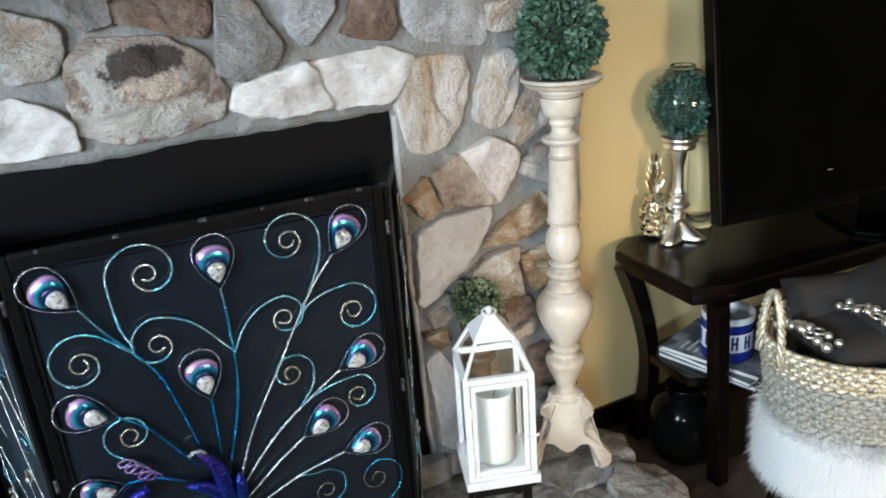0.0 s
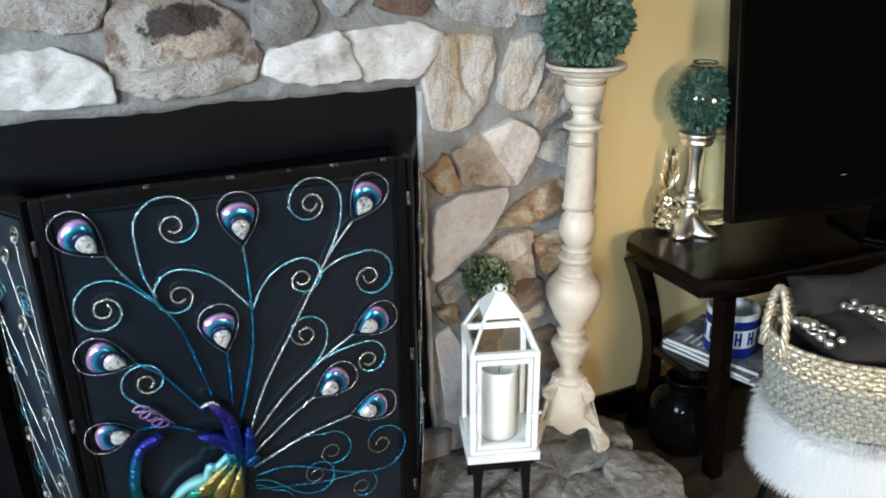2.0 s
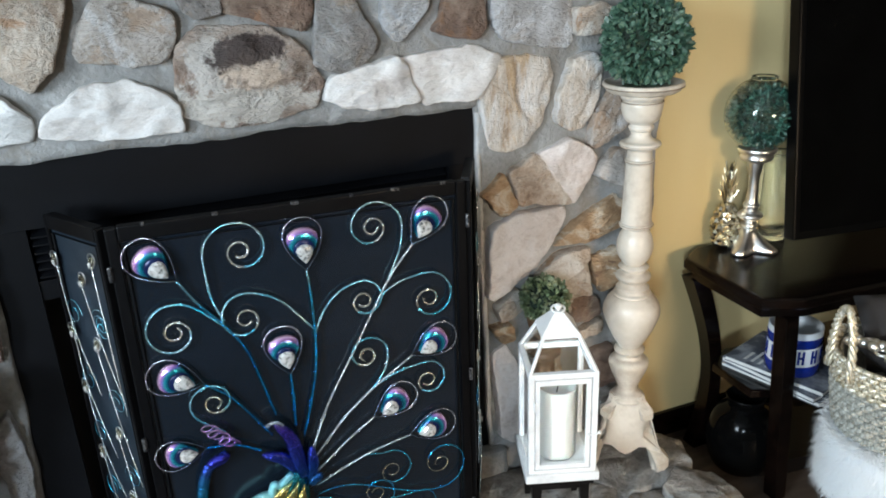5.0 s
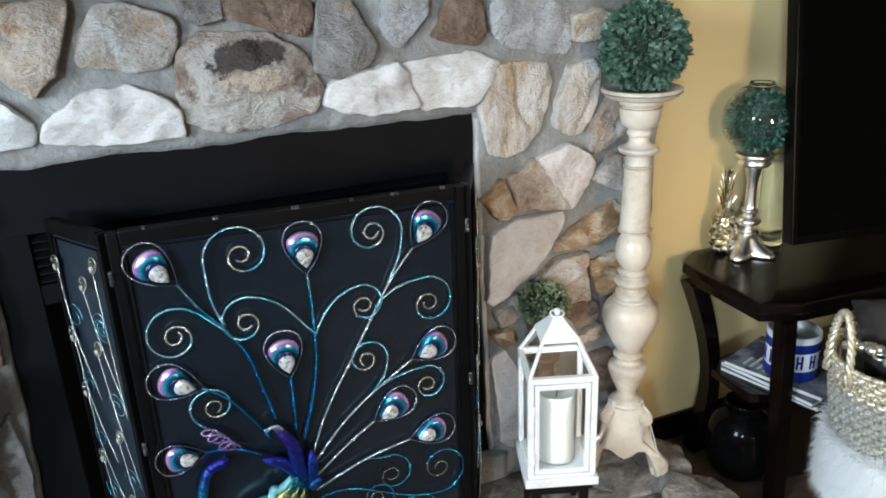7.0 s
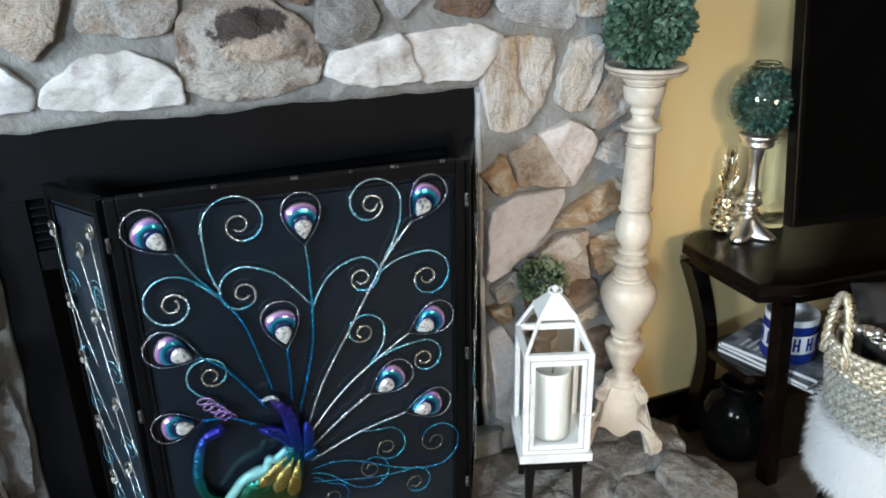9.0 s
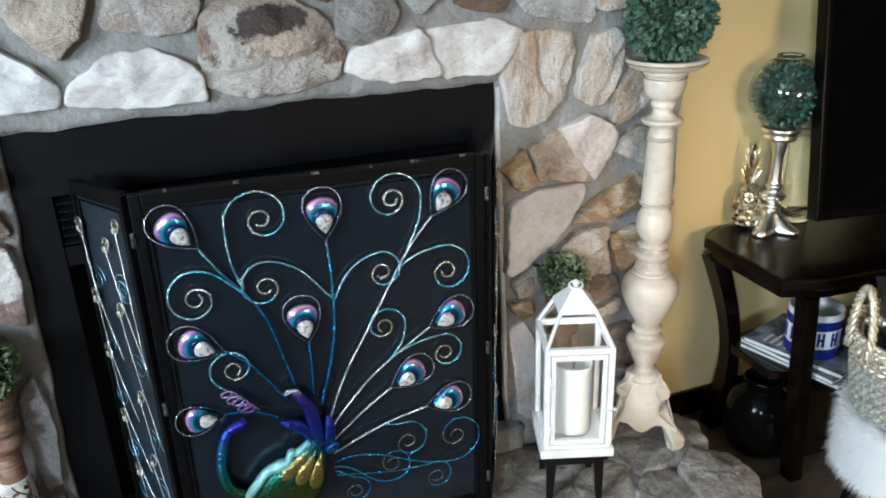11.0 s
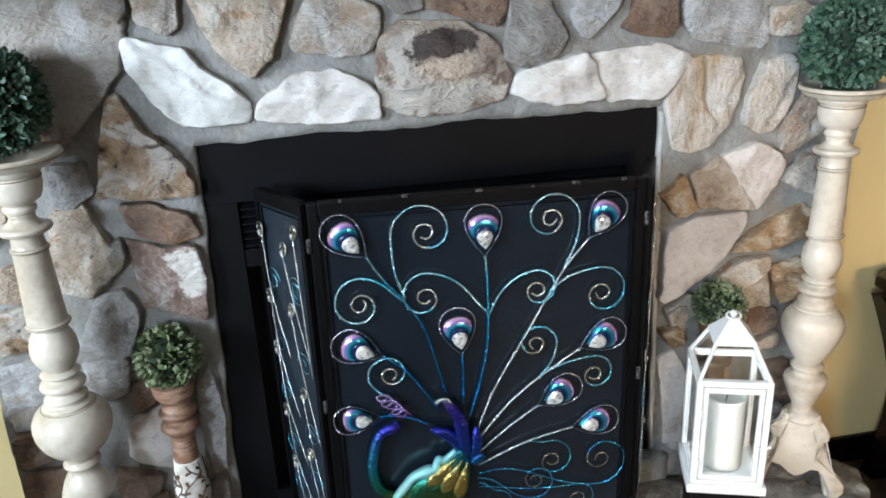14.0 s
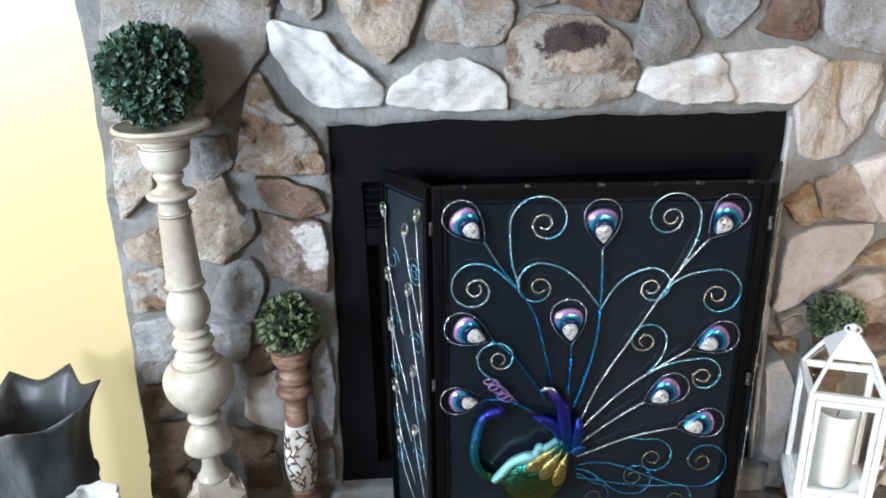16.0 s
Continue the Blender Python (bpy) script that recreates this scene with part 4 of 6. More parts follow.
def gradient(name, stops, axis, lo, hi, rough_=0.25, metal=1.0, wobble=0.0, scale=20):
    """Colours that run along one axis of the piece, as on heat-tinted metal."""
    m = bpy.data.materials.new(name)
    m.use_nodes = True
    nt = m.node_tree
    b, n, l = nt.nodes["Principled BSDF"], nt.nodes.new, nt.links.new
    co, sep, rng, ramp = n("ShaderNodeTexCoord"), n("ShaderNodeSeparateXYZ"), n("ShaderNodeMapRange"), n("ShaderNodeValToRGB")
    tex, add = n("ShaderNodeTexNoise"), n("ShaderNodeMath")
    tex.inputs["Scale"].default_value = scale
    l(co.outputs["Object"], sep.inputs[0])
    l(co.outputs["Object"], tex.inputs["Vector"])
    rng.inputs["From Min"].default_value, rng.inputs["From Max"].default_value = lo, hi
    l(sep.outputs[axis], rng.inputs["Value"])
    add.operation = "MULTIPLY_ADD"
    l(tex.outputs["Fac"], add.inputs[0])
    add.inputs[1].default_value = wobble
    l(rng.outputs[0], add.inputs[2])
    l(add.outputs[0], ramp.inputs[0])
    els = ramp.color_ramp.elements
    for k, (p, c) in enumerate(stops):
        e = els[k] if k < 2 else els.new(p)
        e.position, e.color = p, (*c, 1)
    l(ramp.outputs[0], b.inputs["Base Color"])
    b.inputs["Roughness"].default_value, b.inputs["Metallic"].default_value = rough_, metal
    b.inputs["Coat Weight"].default_value = 0.1
    glit, relief = n("ShaderNodeTexNoise"), n("ShaderNodeBump")
    glit.inputs["Scale"].default_value, glit.inputs["Detail"].default_value = 420.0, 3.0
    l(co.outputs["Object"], glit.inputs["Vector"])
    relief.inputs["Distance"].default_value = 0.0028
    l(glit.outputs["Fac"], relief.inputs["Height"])
    l(relief.outputs[0], b.inputs["Normal"])
    return m


def ringed(name, stops, centre, reach):
    """Enamel colours in rings round a point of the piece."""
    m = bpy.data.materials.new(name)
    m.use_nodes = True
    nt = m.node_tree
    b, n, l = nt.nodes["Principled BSDF"], nt.nodes.new, nt.links.new
    co, dist, rng, ramp, tex, add = n("ShaderNodeTexCoord"), n("ShaderNodeVectorMath"), n("ShaderNodeMapRange"), n("ShaderNodeValToRGB"), n("ShaderNodeTexNoise"), n("ShaderNodeMath")
    mp = n("ShaderNodeMapping")
    mp.inputs["Scale"].default_value = (1, 0, 1)
    l(co.outputs["Object"], mp.inputs["Vector"])
    dist.operation = "DISTANCE"
    l(mp.outputs[0], dist.inputs[0])
    dist.inputs[1].default_value = (centre[0], 0, centre[1])
    rng.inputs["From Max"].default_value = reach
    l(dist.outputs["Value"], rng.inputs["Value"])
    tex.inputs["Scale"].default_value = 60
    l(co.outputs["Object"], tex.inputs["Vector"])
    add.operation = "MULTIPLY_ADD"
    l(tex.outputs["Fac"], add.inputs[0])
    add.inputs[1].default_value = 0.06
    l(rng.outputs[0], add.inputs[2])
    l(add.outputs[0], ramp.inputs[0])
    els = ramp.color_ramp.elements
    for k, (p, c) in enumerate(stops):
        e = els[k] if k < 2 else els.new(p)
        e.position, e.color = p, (*c, 1)
    l(ramp.outputs[0], b.inputs["Base Color"])
    b.inputs["Roughness"].default_value, b.inputs["Metallic"].default_value, b.inputs["Coat Weight"].default_value = 0.22, 0.75, 0.3
    return m


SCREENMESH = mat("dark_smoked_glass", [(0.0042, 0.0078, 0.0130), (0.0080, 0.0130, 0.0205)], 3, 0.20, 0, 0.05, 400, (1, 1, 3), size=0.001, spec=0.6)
# Paler copy of the sheet above; the folded leaves' reflected light is in its colour.
SCREENMESH_LIT = mat("smoked_glass_lit_copy", [(0.022, 0.034, 0.050), (0.055, 0.078, 0.105)], 6, 0.28, 0.65, 0.10, 300, size=0.002)
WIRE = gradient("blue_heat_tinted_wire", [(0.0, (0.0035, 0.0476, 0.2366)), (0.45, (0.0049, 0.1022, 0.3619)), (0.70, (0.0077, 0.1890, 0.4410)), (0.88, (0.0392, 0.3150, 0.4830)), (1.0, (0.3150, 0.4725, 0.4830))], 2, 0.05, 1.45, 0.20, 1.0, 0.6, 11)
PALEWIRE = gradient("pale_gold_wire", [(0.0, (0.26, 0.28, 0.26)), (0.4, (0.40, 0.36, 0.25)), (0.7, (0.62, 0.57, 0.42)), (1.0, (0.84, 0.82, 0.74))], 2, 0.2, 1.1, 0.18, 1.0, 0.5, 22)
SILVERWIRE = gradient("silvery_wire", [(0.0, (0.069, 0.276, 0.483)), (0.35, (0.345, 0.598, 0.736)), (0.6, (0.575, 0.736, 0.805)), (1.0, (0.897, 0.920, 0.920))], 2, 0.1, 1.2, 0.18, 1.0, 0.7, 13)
# Dark loop colour; a lilac-white highlight is painted towards its round end.
LOOPWIRE = gradient("loop_wire_with_highlight", [(0.0, (0.07, 0.07, 0.05)), (0.4, (0.10, 0.14, 0.18)), (0.7, (0.24, 0.26, 0.36)), (1.0, (0.52, 0.54, 0.60))], 2, -0.02, 0.12, 0.16, 1.0, 0.5, 40)
# Blue and teal tint of the scrolls; the ramp's pale end paints glints.
CURLWIRE = gradient("tinted_glint_scroll_wire", [(0.0, (0.010, 0.144, 0.608)), (0.45, (0.019, 0.304, 0.800)), (0.65, (0.080, 0.640, 0.920)), (1.0, (0.704, 0.920, 0.920))], 2, 0.12, 2.02, 0.20, 1.0, 0.9, 15)
EYE = ringed("enamelled_feather_eye", [(0.0, (0.34, 0.26, 0.06)), (0.40, (0.22, 0.20, 0.06)), (0.47, (0.01, 0.03, 0.16)), (0.57, (0.01, 0.24, 0.36)), (0.66, (0.05, 0.46, 0.58)), (0.73, (0.20, 0.26, 0.70)), (0.81, (0.58, 0.30, 0.78)), (0.92, (0.92, 0.60, 0.84))], (0.0, 0.044), 0.040)
CRESCENT = mat("midnight_blue_enamel", [(0.002, 0.004, 0.03), (0.006, 0.02, 0.09)], 20, 0.25, 0.3, 0.0, 60)
BODY = gradient("peacock_enamel", [(0.0, (0.120, 0.090, 0.012)), (0.34, (0.084, 0.102, 0.015)), (0.50, (0.018, 0.120, 0.060)), (0.62, (0.012, 0.180, 0.168)), (0.75, (0.018, 0.204, 0.312)), (0.9, (0.024, 0.156, 0.372)), (1.0, (0.030, 0.060, 0.330))], 2, 0.26, 0.54, 0.25, 0.9, 0.25, 16)
GOLDWING = gradient("gold_wing_enamel", [(0.0, (0.140, 0.112, 0.021)), (0.5, (0.315, 0.238, 0.056)), (0.8, (0.420, 0.350, 0.126)), (1.0, (0.070, 0.210, 0.140))], 2, 0.30, 0.50, 0.25, 0.9, 0.45, 50)
BLUEPLUME = gradient("blue_plume_enamel", [(0.0, (0.014, 0.154, 0.252)), (0.4, (0.014, 0.042, 0.315)), (0.8, (0.042, 0.028, 0.315)), (1.0, (0.245, 0.175, 0.420))], 2, 0.40, 0.62, 0.25, 0.9, 0.2, 20)
for enamel in (BODY, GOLDWING, BLUEPLUME):
    for node in enamel.node_tree.nodes:
        if node.type == "BUMP":
            node.inputs["Distance"].default_value = 0.0045
        if node.type == "TEX_NOISE" and node.inputs["Scale"].default_value > 400:
            node.inputs["Scale"].default_value = 115.0

SCR_Y, SCR_TOP, SCR_BOT = -0.208, 1.012, 0.130
screen = thing("fire_screen", "black folding fire screen with iridescent metal peacock feathers", "fire screen", pose(0, 0, 0))


LEAN_ON = pose(0.03, SCR_Y, 0, 0, 0.4, -2.7) @ pose(-0.03, -SCR_Y, 0)


def screen_panel(name, x0, x1, at, label, w=0.020, sheet=None):
    """One framed leaf of the screen."""
    leaf = part(name, new_box(x0 + w - 0.002, x1 - w + 0.002, -0.002, 0.002, SCR_BOT + 0.05, SCR_TOP - 0.026), sheet or SCREENMESH, screen, label, at=LEAN_ON @ at)
    for a, b in ((x0, x0 + w), (x1 - w, x1)):
        part("stile", new_box(a, b, -0.010, 0.010, SCR_BOT, SCR_TOP, 0.003), BLACKMETAL, leaf)
    for a, b in ((SCR_TOP - 0.026, SCR_TOP + 0.002), (SCR_BOT + 0.026, SCR_BOT + 0.052)):
        part("rail", new_box(x0 + w + 0.0005, x1 - w - 0.0005, -0.010, 0.010, a, b, 0.003), BLACKMETAL, leaf)
    part("bead", tube(bmesh.new(), [(x0 + w + 0.007, -0.005, SCR_BOT + 0.058), (x0 + w + 0.007, -0.005, SCR_TOP - 0.034), (x1 - w - 0.007, -0.005, SCR_TOP - 0.034), (x1 - w - 0.007, -0.005, SCR_BOT + 0.058)], 0.003, 5, True), BLACKMETAL, leaf)
    return leaf


PX0, PX1 = -0.300, 0.362
screen_panel("centre_panel", PX0, PX1, pose(0, SCR_Y, 0), "wide dark mesh centre panel")
# Side leaves take the paler sheet, coloured as if lit from the left.
left_wing = screen_panel("side_panel", -0.170, 0.0, pose(PX0 - 0.004, SCR_Y, 0, 0, 0, -55.5), "narrow dark mesh side panel folded back", 0.008, SCREENMESH_LIT)
right_wing = screen_panel("side_panel", 0.0, 0.170, pose(PX1 + 0.004, SCR_Y, 0, 0, 0, 65), "narrow dark mesh side panel folded back", 0.008, SCREENMESH_LIT)
for x in (PX0 - 0.002, PX1 + 0.002):
    for z in (0.93, 0.58, 0.24):
        part("hinge", lathe([(0.0035, z - 0.014), (0.0045, z - 0.012), (0.0045, z - 0.002), (0.0036, z), (0.0045, z + 0.002), (0.0045, z + 0.012), (0.0035, z + 0.014)], 10), WORNSTEEL, screen, "worn silvery hinge", at=LEAN_ON @ pose(x, SCR_Y - 0.011, 0))
for x, wide in ((-0.24, 0.006), (-0.12, 0.010), (0.02, 0.014), (0.13, 0.006), (0.21, 0.016), (0.31, 0.010)):
    part("clip", new_box(x, x + wide, SCR_Y - 0.011, SCR_Y - 0.004, SCR_TOP - 0.001, SCR_TOP + 0.005, 0.001), WORNSTEEL, screen, "worn metal clip", at=LEAN_ON)
WY = SCR_Y - 0.014
HUB = (0.006, 0.47)


def flat(points, y=WY):
    return [(x, y, z) for x, z in points]


def scroll(start, centre, radius, a0, turns, r=0.0021, lead=None):
    """A wire that leaves its stem in an arc and winds up into a spiral, tinted first and pale gold at its end."""
    p0 = Vector(start)
    spin = 1 if turns > 0 else -1
    a = radians(a0)
    p3 = Vector((centre[0] + radius * math.cos(a), centre[1] + radius * math.sin(a)))
    tangent = Vector((-math.sin(a), math.cos(a))) * spin
    reach = (p3 - p0).length
    out = (p0 - Vector(HUB)).normalized() if lead is None else Vector((math.cos(radians(lead)), math.sin(radians(lead))))
    p1, p2 = p0 + out * reach * 0.38, p3 - tangent * reach * 0.42
    pts = []
    for k in range(14):
        t = k / 14
        pts.append(p0 * (1 - t) ** 3 + p1 * 3 * t * (1 - t) ** 2 + p2 * 3 * t * t * (1 - t) + p3 * t ** 3)
    n = int(abs(turns) * 26)
    for k in range(n + 1):
        t = k / n
        ang = a + 2 * math.pi * turns * t
        rr = radius * (1 - t) ** 2.1 + 0.0125 * t ** 0.5
        pts.append(Vector((centre[0] + rr * math.cos(ang), centre[1] + rr * math.sin(ang))))
    cut = int(len(pts) * 0.52)
    path = flat([(p.x, p.y) for p in pts])
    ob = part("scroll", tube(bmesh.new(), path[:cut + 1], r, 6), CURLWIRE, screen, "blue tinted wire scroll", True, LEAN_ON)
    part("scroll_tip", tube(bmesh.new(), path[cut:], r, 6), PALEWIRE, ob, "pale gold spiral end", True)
    return ob


def drop(n, length, width):
    """A feather eye's outline, its point at 0, 0 and its round end up."""
    out = []
    for k in range(n):
        a = 2 * math.pi * k / n
        out.append((width * math.sin(a) * math.sin(a / 2) / 0.77, length * (1 - math.cos(a)) / 2))
    return out


def dome(outline, centre, height, y):
    bm = bmesh.new()
    rings = []
    for s, h in ((1.0, 0.0), (0.97, 0.35), (0.88, 0.65), (0.70, 0.87), (0.40, 0.98)):
        rings.append([bm.verts.new((centre[0] + (x - centre[0]) * s, y - height * h, centre[1] + (z - centre[1]) * s)) for x, z in outline])
    mid = bm.verts.new((centre[0], y - height, centre[1]))
    n = len(outline)
    for a, b in zip(rings, rings[1:]):
        for k in range(n):
            bm.faces.new((a[k], a[(k + 1) % n], b[(k + 1) % n], b[k]))
    for k in range(n):
        bm.faces.new((rings[-1][k], rings[-1][(k + 1) % n], mid))
    return bm


def feather(tip, eye, stem, scale=1.0, material=None):
    """A stem that ends in an eye: wire loop, enamel dome, dark crescent and crystal."""
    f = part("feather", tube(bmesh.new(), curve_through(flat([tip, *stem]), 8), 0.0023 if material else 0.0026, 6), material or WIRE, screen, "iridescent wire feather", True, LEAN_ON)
    dx, dz = eye[0] - tip[0], eye[1] - tip[1]
    turn = math.degrees(math.atan2(dx, dz))
    at = pose(tip[0], WY, tip[1], 0, turn, 0) @ Matrix.Diagonal((scale, scale, scale, 1))
    loop = [(x, 0, z) for x, z in drop(40, 0.100, 0.0345)]
    part("eye_loop", tube(bmesh.new(), loop, 0.0015, 6, True), LOOPWIRE, f, "dark wire loop with a pale lilac highlight painted on", True, at)
    inner = [(x, z + 0.015) for x, z in drop(40, 0.066, 0.0285)]
    part("eye_dome", dome(inner, (0, 0.052), 0.011, 0.002), EYE, f, "purple and teal enamelled dome", True, at)
    ring = []
    for k in range(24):
        a = 2 * math.pi * k / 24
        ring.append((0.0175 * math.cos(a), 0.0445 + 0.0175 * math.sin(a)))
    part("crescent", dome(ring, (0, 0.0445), 0.0035, -0.0070), CRESCENT, f, "midnight blue crescent", True, at)
    gem = [(x * 0.56, 0.0165 + z * 0.53) for x, z in drop(13, 0.070, 0.0275)]
    part("jewel", dome(gem, (0, 0.040), 0.008, -0.0085), GEM, f, "clear teardrop crystal", False, at)
    return f


feather((-0.197, 0.900), (-0.275, 0.987), [(-0.168, 0.851), (-0.128, 0.798), (-0.093, 0.738), (-0.070, 0.652), (-0.054, 0.584)], 1.06)
feather((0.035, 0.881), (0.032, 0.991), [(0.038, 0.840), (0.039, 0.756), (0.035, 0.682), (0.020, 0.607), (-0.005, 0.520)], 1.06)
feather((0.246, 0.900), (0.313, 0.996), [(0.200, 0.844), (0.163, 0.783), (0.112, 0.692), (0.046, 0.575), HUB], 1.04, SILVERWIRE)
feather((-0.179, 0.684), (-0.286, 0.732), [(-0.137, 0.648), (-0.100, 0.595), (-0.066, 0.540)], 1.06)
feather((-0.017, 0.669), (-0.030, 0.784), [(-0.016, 0.615), (-0.018, 0.550)], 1.06)
feather((0.233, 0.656), (0.333, 0.699), [(0.141, 0.594), (0.078, 0.540), (0.008, 0.458)], 1.04, SILVERWIRE)
feather((0.144, 0.529), (0.245, 0.586), [(0.087, 0.490), (0.008, 0.425)], 1.04, SILVERWIRE)
feather((0.220, 0.465), (0.331, 0.482), [(0.121, 0.442), (0.010, 0.396)], 1.04, SILVERWIRE)
feather((-0.194, 0.544), (-0.285, 0.541), [(-0.170, 0.543), (-0.138, 0.537), (-0.092, 0.512)], 0.95)
scroll((-0.125, 0.807), (-0.080, 0.939), 0.068, 182, -1.9, lead=118)
scroll((0.191, 0.834), (0.166, 0.946), 0.060, 0, 2.0, lead=62)
scroll((-0.128, 0.798), (-0.216, 0.799), 0.057, 95, 1.9, lead=140)
scroll((0.039, 0.756), (-0.088, 0.803), 0.053, 80, 1.7, lead=130)
scroll((0.040, 0.750), (0.141, 0.797), 0.044, 100, -1.7, lead=68)
scroll((0.164, 0.788), (0.276, 0.777), 0.058, 95, -1.8, lead=50)
scroll((0.144, 0.596), (0.137, 0.677), 0.045, 0, 1.7, lead=50)
scroll((0.148, 0.600), (0.266, 0.590), 0.044, 95, -1.7, lead=32)
scroll((-0.150, 0.565), (-0.166, 0.640), 0.045, 175, -1.7, lead=125)
scroll((0.112, 0.438), (0.176, 0.386), 0.051, 100, -1.7, 0.0013, lead=22)
scroll((0.010, 0.372), (0.286, 0.376), 0.068, -90, 1.8, 0.0013, lead=18)
scroll((0.008, 0.362), (0.138, 0.338), 0.046, -85, 1.7, 0.0013, lead=-2)
scroll((0.010, 0.350), (0.052, 0.286), 0.036, 80, -1.7, 0.0011, lead=-10)
scroll((0.010, 0.340), (0.238, 0.275), 0.040, 95, -1.7, 0.0011, lead=-10)

# relief bird at the hub of the fan
TURQ = gradient("turquoise_enamel", [(0.0, (0.10, 0.45, 0.40)), (0.5, (0.35, 0.72, 0.70)), (1.0, (0.25, 0.62, 0.70))], 2, 0.34, 0.48, 0.28, 0.7, 0.5, 60)
NECK = [(-0.158, 0.528), (-0.180, 0.516), (-0.200, 0.498), (-0.213, 0.458), (-0.218, 0.414), (-0.208, 0.372), (-0.182, 0.350), (-0.146, 0.338)]
bird = part("relief_bird", tube(bmesh.new(), curve_through(flat(NECK, WY - 0.006), 6), 0.0115, 12, taper=lambda t: 0.62 + 0.15 * math.sin(5 * t) + 0.60 * t), BODY, screen, "enamelled metal relief of a peacock body", True, LEAN_ON)
BREAST = [(-0.160, 0.340), (-0.146, 0.372), (-0.120, 0.392), (-0.086, 0.408), (-0.060, 0.430), (-0.030, 0.460), (-0.012, 0.440), (-0.006, 0.400), (-0.010, 0.350), (-0.030, 0.305), (-0.066, 0.272), (-0.110, 0.270), (-0.146, 0.300)]
part("body", dome([(p.x, p.z) for p in curve_through(flat(BREAST + BREAST[:1]), 4)][:-1], (-0.075, 0.355), 0.024, WY), BODY, bird, smooth=True)
part("back_ridge", tube(bmesh.new(), curve_through(flat([(-0.176, 0.346), (-0.154, 0.372), (-0.134, 0.396), (-0.107, 0.407), (-0.086, 0.413), (-0.078, 0.434), (-0.066, 0.430), (-0.040, 0.450)], WY - 0.016), 6), 0.0100, 10, taper=lambda t: 0.70 + 0.50 * math.sin(math.pi * min(1, t * 1.25)) + 0.12 * math.sin(17 * t)), TURQ, bird, "bright turquoise ridge", True)
for k, (bx, bz) in enumerate(((-0.104, 0.372), (-0.073, 0.352), (-0.040, 0.335))):
    ax, az = -0.038 + 0.010 * k, 0.440 - 0.008 * k
    dx, dz = bx - ax, bz - az
    ln = math.hypot(dx, dz)
    nx, nz = -dz / ln * 0.015, dx / ln * 0.015
    wing = [(ax, az), (ax + dx * 0.4 - nx * 0.7, az + dz * 0.4 - nz * 0.7), (ax + dx * 0.8 - nx, az + dz * 0.8 - nz), (bx, bz), (ax + dx * 0.8 + nx, az + dz * 0.8 + nz), (ax + dx * 0.4 + nx * 0.7, az + dz * 0.4 + nz * 0.7)]
    part("wing_plate", dome([(p.x, p.z) for p in curve_through(flat(wing + wing[:1]), 5)][:-1], (ax + dx * 0.6, az + dz * 0.6), 0.007, WY - 0.021 - 0.0015 * k), GOLDWING, bird, "gold enamelled wing plate", True)


def plume(points, width, lift):
    path = curve_through([(x, 0, z) for x, z in points], 6)
    left, right = [], []
    for i, p in enumerate(path):
        d = (path[min(i + 1, len(path) - 1)] - path[max(i - 1, 0)]).normalized()
        w = width * math.sin(math.pi * (0.12 + 0.86 * i / (len(path) - 1))) ** 0.7
        left.append((p.x - d.z * w, p.z + d.x * w))
        right.append((p.x + d.z * w, p.z - d.x * w))
    mid = path[len(path) // 2]
    part("plume", dome(left + right[::-1], (mid.x, mid.z), 0.010, WY - lift), BLUEPLUME, bird, "blue and violet plume", True)


plume([(-0.014, 0.430), (-0.024, 0.490), (-0.034, 0.535), (-0.064, 0.578)], 0.0150, 0.012)
plume([(-0.022, 0.445), (-0.054, 0.488), (-0.093, 0.506)], 0.0130, 0.008)
plume([(-0.002, 0.415), (0.006, 0.460), (0.006, 0.500)], 0.0130, 0.008)
plume([(-0.006, 0.410), (0.010, 0.424), (0.024, 0.428)], 0.0110, 0.010)
part("head", dome([(-0.176 + 0.024 * math.cos(a), 0.518 + 0.012 * math.sin(a) + 0.006 * math.cos(a)) for a in [2 * math.pi * k / 20 for k in range(20)]], (-0.176, 0.518), 0.012, WY - 0.008), BLUEPLUME, bird, smooth=True)
part("plume_tip", tube(bmesh.new(), flat([(-0.046, 0.568), (-0.056, 0.578), (-0.068, 0.578), (-0.078, 0.572)], WY - 0.016), 0.004, 6), SILVERWIRE, bird, "silvery hooked tip", True)
coil = [(-0.142 - 0.0015 * a + 0.013 * math.cos(a), WY - 0.012 + 0.004 * math.sin(a * 0.5), 0.545 + 0.0017 * a + 0.009 * math.sin(a)) for a in [0.35 * i for i in range(90)]]
VIOLETWIRE = gradient("violet_wire", [(0.0, (0.20, 0.06, 0.40)), (1.0, (0.62, 0.48, 0.70))], 2, 0.54, 0.63, 0.25, 1.0, 0.3)
part("crest", tube(bmesh.new(), coil, 0.0021, 6), VIOLETWIRE, bird, "violet coiled crest wire", True)

# feathers on the folded leaves, in each leaf's own plane
GLINT = gradient("glittering_steel_wire", [(0.0, (0.10, 0.26, 0.44)), (0.4, (0.42, 0.54, 0.62)), (1.0, (0.84, 0.86, 0.86))], 2, 0.1, 1.1, 0.20, 1.0, 0.7, 30)


